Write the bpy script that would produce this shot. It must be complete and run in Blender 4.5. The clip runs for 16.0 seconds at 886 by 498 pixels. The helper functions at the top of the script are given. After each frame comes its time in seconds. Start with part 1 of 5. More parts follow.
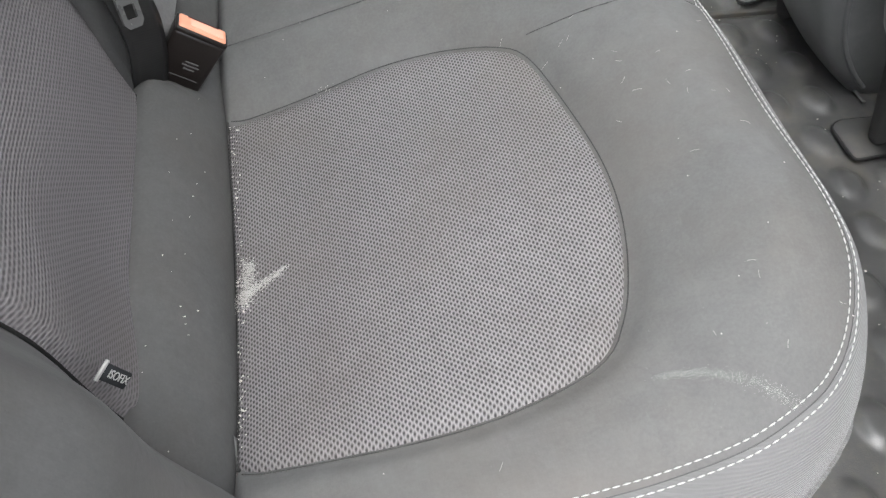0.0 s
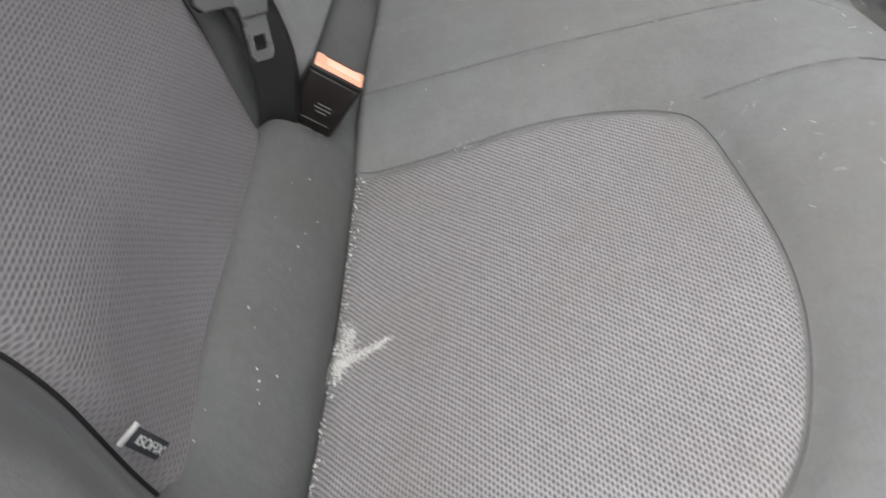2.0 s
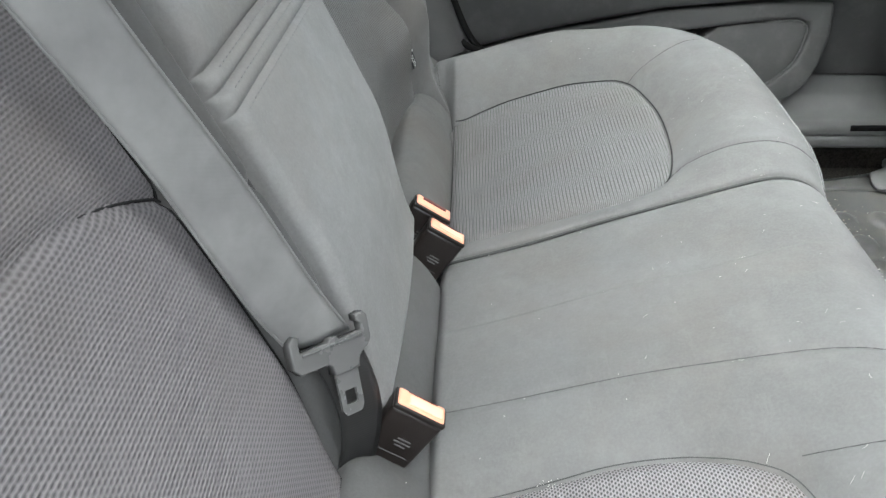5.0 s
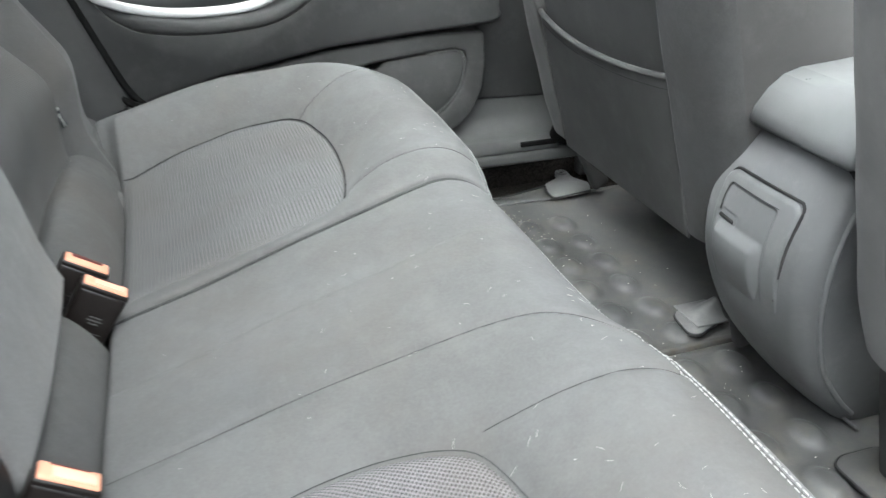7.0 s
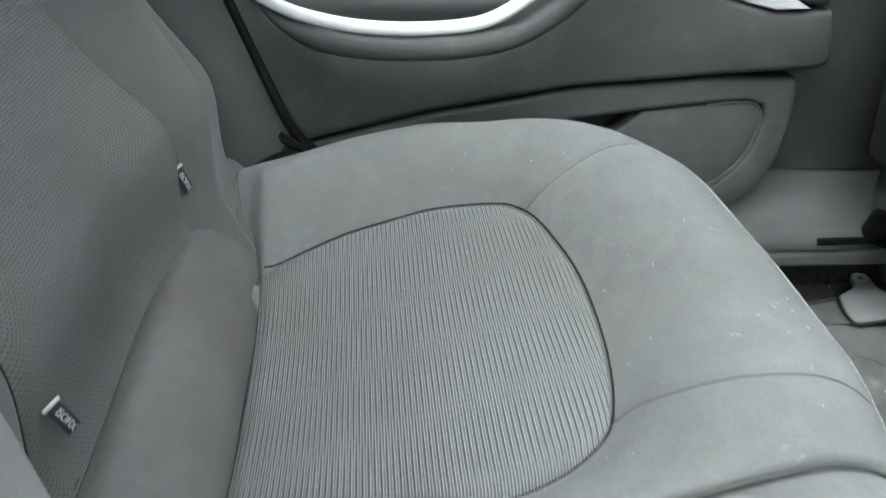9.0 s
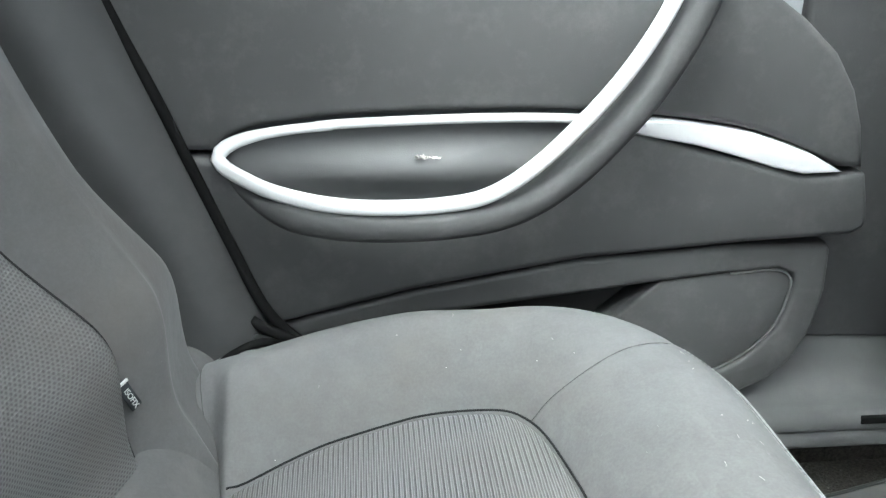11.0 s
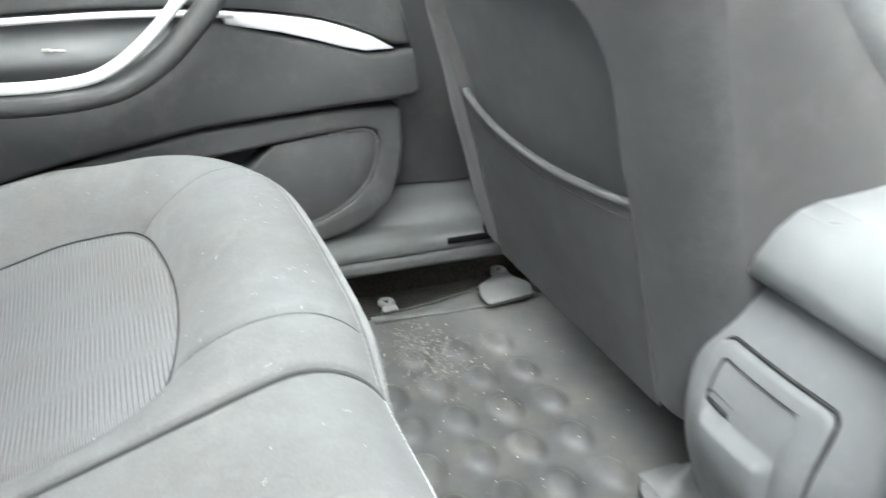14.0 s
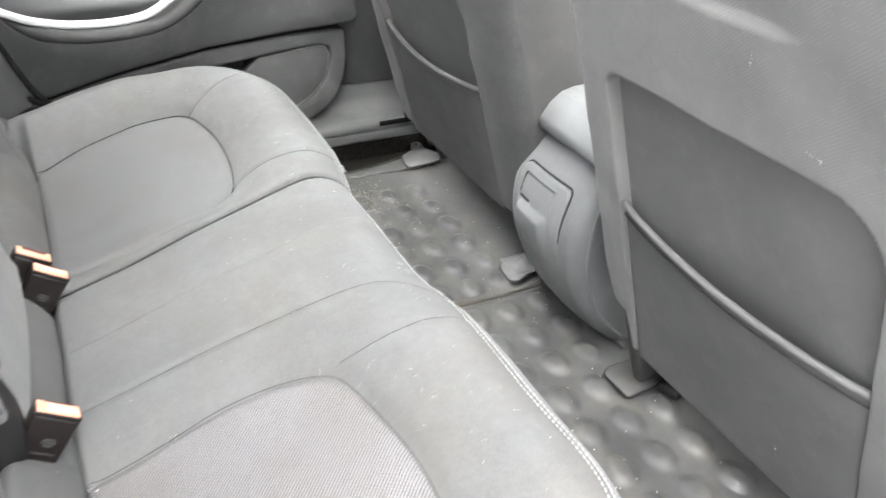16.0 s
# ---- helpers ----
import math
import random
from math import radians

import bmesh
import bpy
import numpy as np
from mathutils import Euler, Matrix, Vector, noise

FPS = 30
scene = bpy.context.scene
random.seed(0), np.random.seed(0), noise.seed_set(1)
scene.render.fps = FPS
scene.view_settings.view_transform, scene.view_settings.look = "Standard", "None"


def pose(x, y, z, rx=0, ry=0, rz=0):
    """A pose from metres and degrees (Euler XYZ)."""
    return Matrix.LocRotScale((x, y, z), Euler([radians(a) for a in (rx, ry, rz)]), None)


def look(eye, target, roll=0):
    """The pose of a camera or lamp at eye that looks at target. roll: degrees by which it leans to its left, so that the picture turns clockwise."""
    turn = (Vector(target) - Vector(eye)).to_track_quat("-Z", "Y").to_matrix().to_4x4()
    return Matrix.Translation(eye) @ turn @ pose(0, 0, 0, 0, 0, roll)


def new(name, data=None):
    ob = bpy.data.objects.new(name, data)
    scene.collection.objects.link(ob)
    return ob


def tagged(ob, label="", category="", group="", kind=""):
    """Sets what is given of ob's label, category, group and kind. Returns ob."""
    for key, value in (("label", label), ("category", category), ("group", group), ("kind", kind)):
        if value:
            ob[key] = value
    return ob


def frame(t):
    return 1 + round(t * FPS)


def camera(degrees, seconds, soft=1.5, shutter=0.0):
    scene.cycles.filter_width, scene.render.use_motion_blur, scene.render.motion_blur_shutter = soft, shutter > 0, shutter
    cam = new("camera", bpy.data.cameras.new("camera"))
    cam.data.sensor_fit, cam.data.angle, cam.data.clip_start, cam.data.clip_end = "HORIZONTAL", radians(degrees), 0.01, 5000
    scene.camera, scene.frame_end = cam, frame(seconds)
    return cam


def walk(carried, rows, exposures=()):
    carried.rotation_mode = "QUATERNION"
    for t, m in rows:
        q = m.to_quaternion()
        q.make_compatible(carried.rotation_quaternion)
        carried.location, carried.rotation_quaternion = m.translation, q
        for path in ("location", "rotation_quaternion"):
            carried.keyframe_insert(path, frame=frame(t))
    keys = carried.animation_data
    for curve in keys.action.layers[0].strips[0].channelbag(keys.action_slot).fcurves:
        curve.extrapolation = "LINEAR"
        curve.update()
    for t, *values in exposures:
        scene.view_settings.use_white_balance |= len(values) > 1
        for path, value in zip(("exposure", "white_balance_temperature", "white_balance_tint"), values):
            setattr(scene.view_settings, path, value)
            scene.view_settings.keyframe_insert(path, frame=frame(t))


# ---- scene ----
cam = camera(56.3, 16.0, soft=1.3, shutter=0.3)
PATH = [
    (0, (0.071, -0.753, 0.674), (0.361, 0.494, -0.862), 3.5),
    (0.5, (0.076, -0.758, 0.674), (0.347, 0.507, -0.851), 2.3),
    (1, (0.097, -0.752, 0.638), (0.269, 0.574, -0.85), -1.6),
    (1.5, (0.107, -0.733, 0.608), (0.273, 0.629, -0.848), 1.1),
    (2, (0.101, -0.695, 0.6), (0.018, 0.729, -0.801), -2.2),
    (2.5, (0.099, -0.649, 0.615), (-0.13, 0.872, -0.664), -4.5),
    (3, (0.102, -0.643, 0.633), (-0.16, 0.939, -0.563), -5.6),
    (3.5, (0.094, -0.643, 0.65), (-0.143, 0.984, -0.489), -5.0),
    (3.7, (0.086, -0.641, 0.657), (-0.136, 0.997, -0.469), -4.4),
    (5.8, (0.014, -0.603, 0.696), (0.099, 0.261, 0.199), 0.8),
    (6, (0.011, -0.628, 0.684), (0.326, 1.097, -0.277), -0.9),
    (6.5, (0.029, -0.675, 0.689), (0.446, 1.042, -0.249), -2.6),
    (7, (0.103, -0.609, 0.628), (0.639, 1.081, -0.3), -0.7),
    (7.5, (0.162, -0.512, 0.555), (0.704, 1.188, -0.349), 1.4),
    (8, (0.162, -0.367, 0.54), (0.536, 1.346, -0.423), 2.9),
    (8.5, (0.11, -0.257, 0.572), (0.367, 1.462, -0.417), 2.7),
    (9, (0.105, -0.161, 0.604), (0.283, 1.558, -0.402), 1.5),
    (9.5, (0.117, -0.051, 0.644), (0.265, 1.723, -0.268), 1.1),
    (9.7, (0.123, -0.024, 0.653), (0.282, 1.765, -0.226), 0.8),
    (11.8, (0.131, -0.036, 0.623), (0.223, 0.880, 0.233), 0.9),
    (12, (0.138, -0.027, 0.633), (0.327, 1.788, -0.185), 1.1),
    (12.5, (0.156, -0.055, 0.63), (0.381, 1.755, -0.189), 0.9),
    (13, (0.199, -0.1, 0.622), (0.569, 1.686, -0.199), 1.7),
    (13.5, (0.228, -0.192, 0.618), (0.711, 1.561, -0.214), 1.7),
    (14, (0.253, -0.34, 0.617), (0.912, 1.341, -0.243), 0.9),
    (14.5, (0.256, -0.476, 0.645), (1.165, 1.078, -0.226), 2.1),
    (15, (0.215, -0.584, 0.707), (1.238, 0.857, -0.231), 3.5),
    (15.5, (0.14, -0.711, 0.765), (1.059, 0.753, -0.241), 3.8),
    (16, (0.053, -0.829, 0.808), (0.823, 0.685, -0.248), 2.0),
]
EXPOSURES = [(0.0, 1.5, 6300, 9), (1.0, 1.48, 6300, 9), (2.0, 1.68, 6350, 9), (3.5, 2.15, 6250, 7), (6.0, 2.2, 6150, 5), (7.0, 2.15, 6100, 5), (8.0, 1.85, 5950, 3), (8.5, 1.95, 5900, 2), (9.0, 2.05, 5900, 1), (9.6, 2.16, 5900, 1), (12.0, 2.5, 5950, 3), (12.5, 2.48, 5950, 3), (13.5, 2.48, 6050, 4), (14.0, 2.65, 6100, 4), (14.5, 2.55, 6200, 6), (15.0, 2.72, 6300, 7), (15.5, 2.75, 6350, 8), (16.0, 2.65, 6350, 9)]
walk(cam, [(t, look(e, g, r)) for t, e, g, r in PATH], EXPOSURES)

# ---------- daylight ----------
world = bpy.data.worlds.new("sky")
scene.world = world
world.use_nodes = True
wn, wl = world.node_tree.nodes, world.node_tree.links
sky = wn.new("ShaderNodeTexSky")
sky.sky_type = "NISHITA"
sky.sun_disc = False
sky.sun_elevation, sky.sun_rotation = radians(65), radians(205)
sky.dust_density = 6.0
haze = wn.new("ShaderNodeHueSaturation")
haze.inputs["Saturation"].default_value = 0.25
wl.new(sky.outputs[0], haze.inputs["Color"])
wl.new(haze.outputs[0], wn["Background"].inputs[0])
wn["Background"].inputs[1].default_value = 0.13
sun = new("sun", bpy.data.lights.new("sun", "SUN"))
sun.data.energy, sun.data.angle, sun.data.color = 1.4, radians(75), (1.0, 0.97, 0.93)
sun.matrix_world = look((0.1, -1.0, 3.3), (0.2, 0, 0.2))

# ---------- materials ----------
class Nodes:
    def __init__(self, name, rough=0.8, metal=0.0, spec=0.5):
        self.m = bpy.data.materials.new(name)
        self.m.use_nodes = True
        self.t = self.m.node_tree
        self.b = self.t.nodes["Principled BSDF"]
        self.b.inputs["Roughness"].default_value = rough
        self.b.inputs["Metallic"].default_value = metal
        self.b.inputs["Specular IOR Level"].default_value = spec
        self.co = self.t.nodes.new("ShaderNodeTexCoord").outputs["Object"]

    def put(self, sock, v):
        if isinstance(v, bpy.types.NodeSocket):
            self.t.links.new(v, sock)
        else:
            sock.default_value = v

    def math(self, op, a, b=0.0, c=0.0):
        n = self.t.nodes.new("ShaderNodeMath")
        n.operation = op
        for i, v in enumerate((a, b, c)):
            self.put(n.inputs[i], v)
        return n.outputs[0]

    def noise(self, scale, detail=4.0, stretch=(1, 1, 1), rough=0.6):
        mp = self.t.nodes.new("ShaderNodeMapping")
        mp.inputs["Scale"].default_value = stretch
        self.t.links.new(self.co, mp.inputs[0])
        n = self.t.nodes.new("ShaderNodeTexNoise")
        n.inputs["Scale"].default_value, n.inputs["Detail"].default_value = scale, detail
        n.inputs["Roughness"].default_value = rough
        self.t.links.new(mp.outputs[0], n.inputs["Vector"])
        return n.outputs["Fac"]

    def ramp(self, fac, stops):
        r = self.t.nodes.new("ShaderNodeValToRGB")
        while len(r.color_ramp.elements) < len(stops):
            r.color_ramp.elements.new(0.5)
        for e, (p, c) in zip(r.color_ramp.elements, stops):
            e.position, e.color = p, (*c, 1) if len(c) == 3 else c
        self.t.links.new(fac, r.inputs[0])
        return r.outputs[0]

    def mix(self, fac, a, b, kind="MIX"):
        n = self.t.nodes.new("ShaderNodeMix")
        n.data_type, n.blend_type = "RGBA", kind
        self.put(n.inputs[0], fac)
        self.put(n.inputs[6], (*a, 1) if isinstance(a, tuple) else a)
        self.put(n.inputs[7], (*b, 1) if isinstance(b, tuple) else b)
        return n.outputs[2]

    def sep(self):
        n = self.t.nodes.new("ShaderNodeSeparateXYZ")
        self.t.links.new(self.co, n.inputs[0])
        return n.outputs

    def bump(self, h, dist, strength=1.0):
        n = self.t.nodes.new("ShaderNodeBump")
        n.inputs["Distance"].default_value, n.inputs["Strength"].default_value = dist, strength
        self.put(n.inputs["Height"], h)
        if self.b.inputs["Normal"].links:
            self.t.links.new(self.b.inputs["Normal"].links[0].from_socket, n.inputs["Normal"])
        self.t.links.new(n.outputs[0], self.b.inputs["Normal"])

    def colour(self, c):
        self.put(self.b.inputs["Base Color"], (*c, 1) if isinstance(c, tuple) else c)

    def rough(self, v):
        self.put(self.b.inputs["Roughness"], v)


def g(v, warm=0.0):
    return (v * (1 + warm), v, v * (1 - warm))


def knit(name, base, dusty, sheen=0.25, upright=False):
    """Plain fine woven seat cloth, faintly ribbed, with dust and rubbed patches."""
    n = Nodes(name, 0.92, spec=0.25)
    s = n.sep()
    big = n.noise(5.0, 5)
    fine = n.noise(420.0, 3)
    a = s[2] if upright else s[0]
    rib = n.math("MULTIPLY", n.math("SINE", n.math("MULTIPLY", n.math("ADD", a, s[1]), 1900.0)), n.math("SINE", n.math("MULTIPLY", n.math("SUBTRACT", a, s[1]), 1900.0)))
    c = n.ramp(big, [(0.32, g(base * 0.82, 0.01)), (0.68, g(base * 1.18, -0.01))])
    c = n.mix(n.math("MULTIPLY", n.ramp(fine, [(0.35, g(0)), (0.7, g(1))]), 0.24), c, g(base * 1.5))
    nap = n.ramp(n.noise(75.0, 5, (1, 1, 1), 0.75), [(0.38, g(0)), (0.66, g(1))])
    c = n.mix(n.math("MULTIPLY", nap, 0.28), c, g(base * 0.74))
    rub = n.ramp(n.noise(26.0, 7, (2.2, 0.6, 1), 0.78), [(0.56, g(0)), (0.72, g(1))])
    c = n.mix(n.math("MULTIPLY", rub, 0.3), c, g(base * 1.45, 0.01))
    dust = n.math("MULTIPLY", n.ramp(n.noise(13.0, 8, rough=0.7), [(0.52, g(0)), (0.75, g(1))]), 0.4)
    c = n.mix(dust, c, g(dusty, 0.03))
    soil = n.math("MULTIPLY", n.ramp(n.noise(4.0, 6, rough=0.65), [(0.46, g(0)), (0.7, g(1))]), 0.5)
    c = n.mix(soil, c, (base * 0.98, base * 0.86, base * 0.76))
    lint = n.ramp(n.noise(230.0, 3, rough=0.7), [(0.71, g(0)), (0.80, g(1))])
    c = n.mix(n.math("MULTIPLY", lint, 0.22), c, g(0.34))
    n.colour(c)
    n.b.inputs["Sheen Weight"].default_value = sheen
    n.b.inputs["Sheen Roughness"].default_value = 0.45
    n.bump(rib, 0.00004, 0.25)
    n.bump(fine, 0.0003, 0.5)
    n.bump(n.noise(28.0, 3), 0.0035, 0.38)
    return n.m


def mesh_cloth(name, dark, light, pu, pv, upright=False, deep=0.0011, dirt=0.5, mid=0.62, top=1.5, rib=0.2, sway=0.0022, hu=0.37, hv=0.23, tint=0.0):
    """Open-weave cloth: ribs of threads with staggered dark holes and bright thread crowns."""
    n = Nodes(name, 0.85, spec=0.3)
    s = n.sep()
    wob = n.math("MULTIPLY", n.noise(14.0, 2), sway)
    u = n.math("MULTIPLY", n.math("ADD", s[2] if upright else s[0], wob), 1 / pu)
    v = n.math("MULTIPLY", n.math("ADD", s[1], wob), 1 / pv)
    v = n.math("ADD", v, n.math("MULTIPLY", n.math("FLOOR", u), 0.5))
    fu = n.math("SUBTRACT", n.math("FRACT", u), 0.5)
    fv = n.math("SUBTRACT", n.math("FRACT", v), 0.5)
    du, dv = n.math("MULTIPLY", fu, 1 / hu), n.math("MULTIPLY", fv, 1 / hv)
    hole = n.math("EXPONENT", n.math("MULTIPLY", n.math("ADD", n.math("MULTIPLY", du, du), n.math("MULTIPLY", dv, dv)), -1.0))
    crown = n.math("ABSOLUTE", fv)
    lo = n.noise(260.0, 2)
    h = n.math("ADD", n.math("SUBTRACT", 0.75, hole), n.math("MULTIPLY", crown, 0.5))
    h = n.math("ADD", h, n.math("MULTIPLY", n.math("SUBTRACT", lo, 0.5), 0.35))
    ridge = n.math("ABSOLUTE", n.math("SINE", n.math("MULTIPLY", u, math.pi)))
    h = n.math("ADD", h, n.math("MULTIPLY", n.math("SUBTRACT", 0.6, ridge), rib))
    c = n.ramp(h, [(0.0, g(dark)), (0.45, g(light * mid)), (0.75, g(light)), (1.0, g(light * top))])
    c = n.mix(1.0, c, (1 + tint, 1 - tint, 1.0), "MULTIPLY")
    patch = n.noise(7.0, 4)
    c = n.mix(n.math("MULTIPLY", n.ramp(patch, [(0.45, g(0)), (0.75, g(1))]), dirt), c, (light * 0.78, light * 0.66, light * 0.55))
    lint = n.ramp(n.noise(160.0, 2), [(0.72, g(0)), (0.8, g(1))])
    c = n.mix(n.math("MULTIPLY", lint, 0.25), c, g(0.4))
    n.colour(c)
    n.bump(h, deep, 0.8)
    return n.m


def ribbed(name, base):
    """Cloth with fine level ribs, as on the cushions' front panels."""
    n = Nodes(name, 0.88, spec=0.3)
    s = n.sep()
    wave = n.math("SINE", n.math("MULTIPLY", n.math("ADD", s[2], n.math("MULTIPLY", n.noise(9.0, 2), 0.0012)), 4200.0))
    c = n.ramp(n.noise(6.0, 5), [(0.3, g(base * 0.85)), (0.7, g(base * 1.15))])
    c = n.mix(n.math("MULTIPLY", n.ramp(wave, [(0.2, g(0)), (0.9, g(1))]), 0.18), c, g(base * 1.45))
    n.colour(c)
    n.b.inputs["Sheen Weight"].default_value = 0.2
    n.bump(wave, 0.0004, 0.5)
    n.bump(n.noise(420.0, 3), 0.00025, 0.4)
    return n.m


def jacquard(name, base):
    """Seat-back cloth: smooth with patches of raised twill in blocky shapes, dust and rubbed spots."""
    n = Nodes(name, 0.9, spec=0.25)
    s = n.sep()
    tw = n.math("SINE", n.math("MULTIPLY", n.math("ADD", n.math("MULTIPLY", s[1], 0.8), s[2]), 1750.0))
    cell = n.t.nodes.new("ShaderNodeTexWhiteNoise")
    cell.noise_dimensions = "2D"
    co = n.t.nodes.new("ShaderNodeCombineXYZ")
    n.put(co.inputs[0], n.math("FLOOR", n.math("MULTIPLY", s[1], 130.0)))
    n.put(co.inputs[1], n.math("FLOOR", n.math("MULTIPLY", s[2], 150.0)))
    n.t.links.new(co.outputs[0], cell.inputs["Vector"])
    big = n.noise(16.0, 2)
    block = n.math("MULTIPLY", n.math("GREATER_THAN", n.math("ADD", n.math("MULTIPLY", cell.outputs["Value"], 0.30), big), 0.66), n.math("GREATER_THAN", s[2], 0.53))
    c = n.ramp(n.noise(5.0, 5), [(0.32, g(base * 0.86, 0.02)), (0.68, g(base * 1.14, 0.01))])
    lift = n.math("MULTIPLY", n.math("MULTIPLY", block, n.ramp(tw, [(0.35, g(0)), (0.8, g(1))])), 0.14)
    c = n.mix(lift, c, g(base * 1.9))
    dust = n.math("MULTIPLY", n.ramp(n.noise(13.0, 8, rough=0.7), [(0.5, g(0)), (0.75, g(1))]), 0.4)
    c = n.mix(dust, c, g(base * 1.4, 0.03))
    lint = n.ramp(n.noise(230.0, 3, rough=0.7), [(0.71, g(0)), (0.80, g(1))])
    c = n.mix(n.math("MULTIPLY", lint, 0.25), c, g(0.36))
    n.colour(c)
    n.b.inputs["Sheen Weight"].default_value = 0.12
    n.bump(n.math("MULTIPLY", tw, n.math("ADD", 0.05, n.math("MULTIPLY", block, 0.6))), 0.0001, 0.4)
    n.bump(n.noise(420.0, 3), 0.00025, 0.4)
    n.bump(n.noise(22.0, 3), 0.0035, 0.38)
    return n.m


def plastic(name, base, rough=0.5, grain=900.0, depth=0.0003, warm=0.0, wear=0.35):
    n = Nodes(name, rough, spec=0.45)
    blot = n.noise(6.0, 5)
    c = n.ramp(blot, [(0.3, g(base * 0.85, warm)), (0.7, g(base * 1.15, warm))])
    dust = n.math("MULTIPLY", n.ramp(n.noise(22.0, 8, rough=0.75), [(0.5, g(0)), (0.8, g(1))]), wear)
    c = n.mix(dust, c, g(min(0.5, base * 2.2 + 0.03), 0.04))
    n.colour(c)
    n.rough(n.math("ADD", rough - 0.08, n.math("MULTIPLY", n.noise(30.0, 4), 0.18)))
    n.bump(n.noise(grain, 2), depth, 0.6)
    return n.m


def metal(name, base, rough=0.35, much=1.0):
    n = Nodes(name, rough, much)
    n.colour(n.ramp(n.noise(40.0, 4), [(0.3, g(base * 0.9)), (0.7, g(base))]))
    n.bump(n.noise(300.0, 2), 0.0001, 0.3)
    return n.m


def rubber(name, base):
    n = Nodes(name, 0.5, spec=0.6)
    c = n.ramp(n.noise(8.0, 6), [(0.3, g(base * 0.7)), (0.7, g(base * 1.3))])
    grit = n.ramp(n.noise(16.0, 9, rough=0.8), [(0.48, g(0)), (0.72, g(1))])
    c = n.mix(n.math("MULTIPLY", grit, 0.6), c, (0.135, 0.118, 0.09))
    crumbs = n.ramp(n.noise(170.0, 3, rough=0.7), [(0.66, g(0)), (0.74, g(1))])
    c = n.mix(n.math("MULTIPLY", crumbs, n.math("MULTIPLY", grit, 0.8)), c, (0.26, 0.235, 0.19))
    gap = n.math("SUBTRACT", n.sep()[1], 0.156)
    gap = n.math("EXPONENT", n.math("MULTIPLY", n.math("MULTIPLY", gap, gap), -5000.0))
    c = n.mix(n.math("MULTIPLY", gap, n.ramp(n.noise(45.0, 6), [(0.35, g(0)), (0.65, g(1))])), c, (0.075, 0.062, 0.045))
    n.colour(c)
    n.rough(n.ramp(n.noise(8.0, 2), [(0.25, g(0.30)), (0.75, g(0.50))]))
    n.bump(n.noise(500.0, 3), 0.0004, 0.5)
    return n.m


def carpet(name, base):
    n = Nodes(name, 1.0, spec=0.1)
    n.colour(n.ramp(n.noise(250.0, 4), [(0.3, g(base * 0.5, 0.1)), (0.7, g(base * 1.6, 0.12))]))
    n.bump(n.noise(350.0, 3), 0.003, 1.0)
    return n.m


def webbing(name, base):
    n = Nodes(name, 0.45, spec=0.5)
    s = n.sep()
    rib = n.math("SINE", n.math("MULTIPLY", n.math("ADD", s[2], n.math("MULTIPLY", s[0], 0.6)), 2600.0))
    n.colour(n.ramp(n.noise(30.0, 4), [(0.3, g(base * 0.85)), (0.7, g(base * 1.2))]))
    n.bump(rib, 0.00004, 0.4)
    return n.m


def plain(name, c, rough=0.6, spec=0.4):
    n = Nodes(name, rough, spec=spec)
    a = tuple(v * 0.88 for v in c)
    n.colour(n.ramp(n.noise(60.0, 5), [(0.3, a), (0.7, c)]))
    n.bump(n.noise(500.0, 2), 0.0002, 0.4)
    return n.m


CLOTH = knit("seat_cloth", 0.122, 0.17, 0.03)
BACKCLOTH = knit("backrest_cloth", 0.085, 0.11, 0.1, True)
# Lit copy of the seat cloth: the armrest's brighter light is in its colour.
LITARMCLOTH = knit("armrest_cloth_lit", 0.19, 0.215, 0.05, True)
MESH = mesh_cloth("seat_mesh_cloth", 0.046, 0.158, 0.0021, 0.0042, False, 0.0009, 0.35, 0.74, 1.55, 0.25, 0.0012, 0.32, 0.22, 0.018)
FARMESH = mesh_cloth("far_seat_mesh_cloth", 0.078, 0.140, 0.0020, 0.15, False, 0.0007, 0.3, 0.78, 1.35, 0.7, 0.0004)
PANELCLOTH = ribbed("front_panel_cloth", 0.125)
# Shaded copy of the seat cloth, darkened for the roll's place in shade.
SHADEDROLLCLOTH = knit("seat_roll_cloth_shaded", 0.087, 0.13, 0.03)
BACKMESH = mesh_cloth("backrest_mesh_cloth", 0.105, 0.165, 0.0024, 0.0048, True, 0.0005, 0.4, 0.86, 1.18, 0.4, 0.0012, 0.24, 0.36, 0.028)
# Shaded copy of the same backrest mesh, darker and finer in weave.
SHADEDBACKMESH = mesh_cloth("backrest_mesh_cloth_shaded", 0.064, 0.112, 0.0022, 0.0044, True, 0.0004, 0.4, 0.88, 1.15, 0.5, 0.001)
# Lit and shaded copies of the front seats' cloth and vinyl.
FRONTLIT = jacquard("front_seat_cloth_lit", 0.158)
FRONTSHADED = knit("front_seat_cloth_shaded", 0.055, 0.085, 0.1, True)
SHADEDVINYL = plastic("pocket_vinyl_shaded", 0.078, 0.62, 700.0, 0.0003, 0.01, 0.2)
LITVINYL = plastic("pocket_vinyl_lit", 0.13, 0.62, 700.0, 0.0003, 0.01, 0.2)
SIDEVINYL = plastic("side_cloth", 0.055, 0.8, 900.0, 0.0003, 0.02, 0.2)
DOORTOP = plastic("door_upper_plastic", 0.058, 0.55, 1000.0)
DOORPAD = plastic("door_pad_plastic", 0.050, 0.55, 1000.0)
BOWL = plastic("handle_bowl_plastic", 0.10, 0.45, 900.0, 0.0002, 0.0, 0.1)
DOORLOW = plastic("door_lower_plastic", 0.052, 0.5, 900.0)
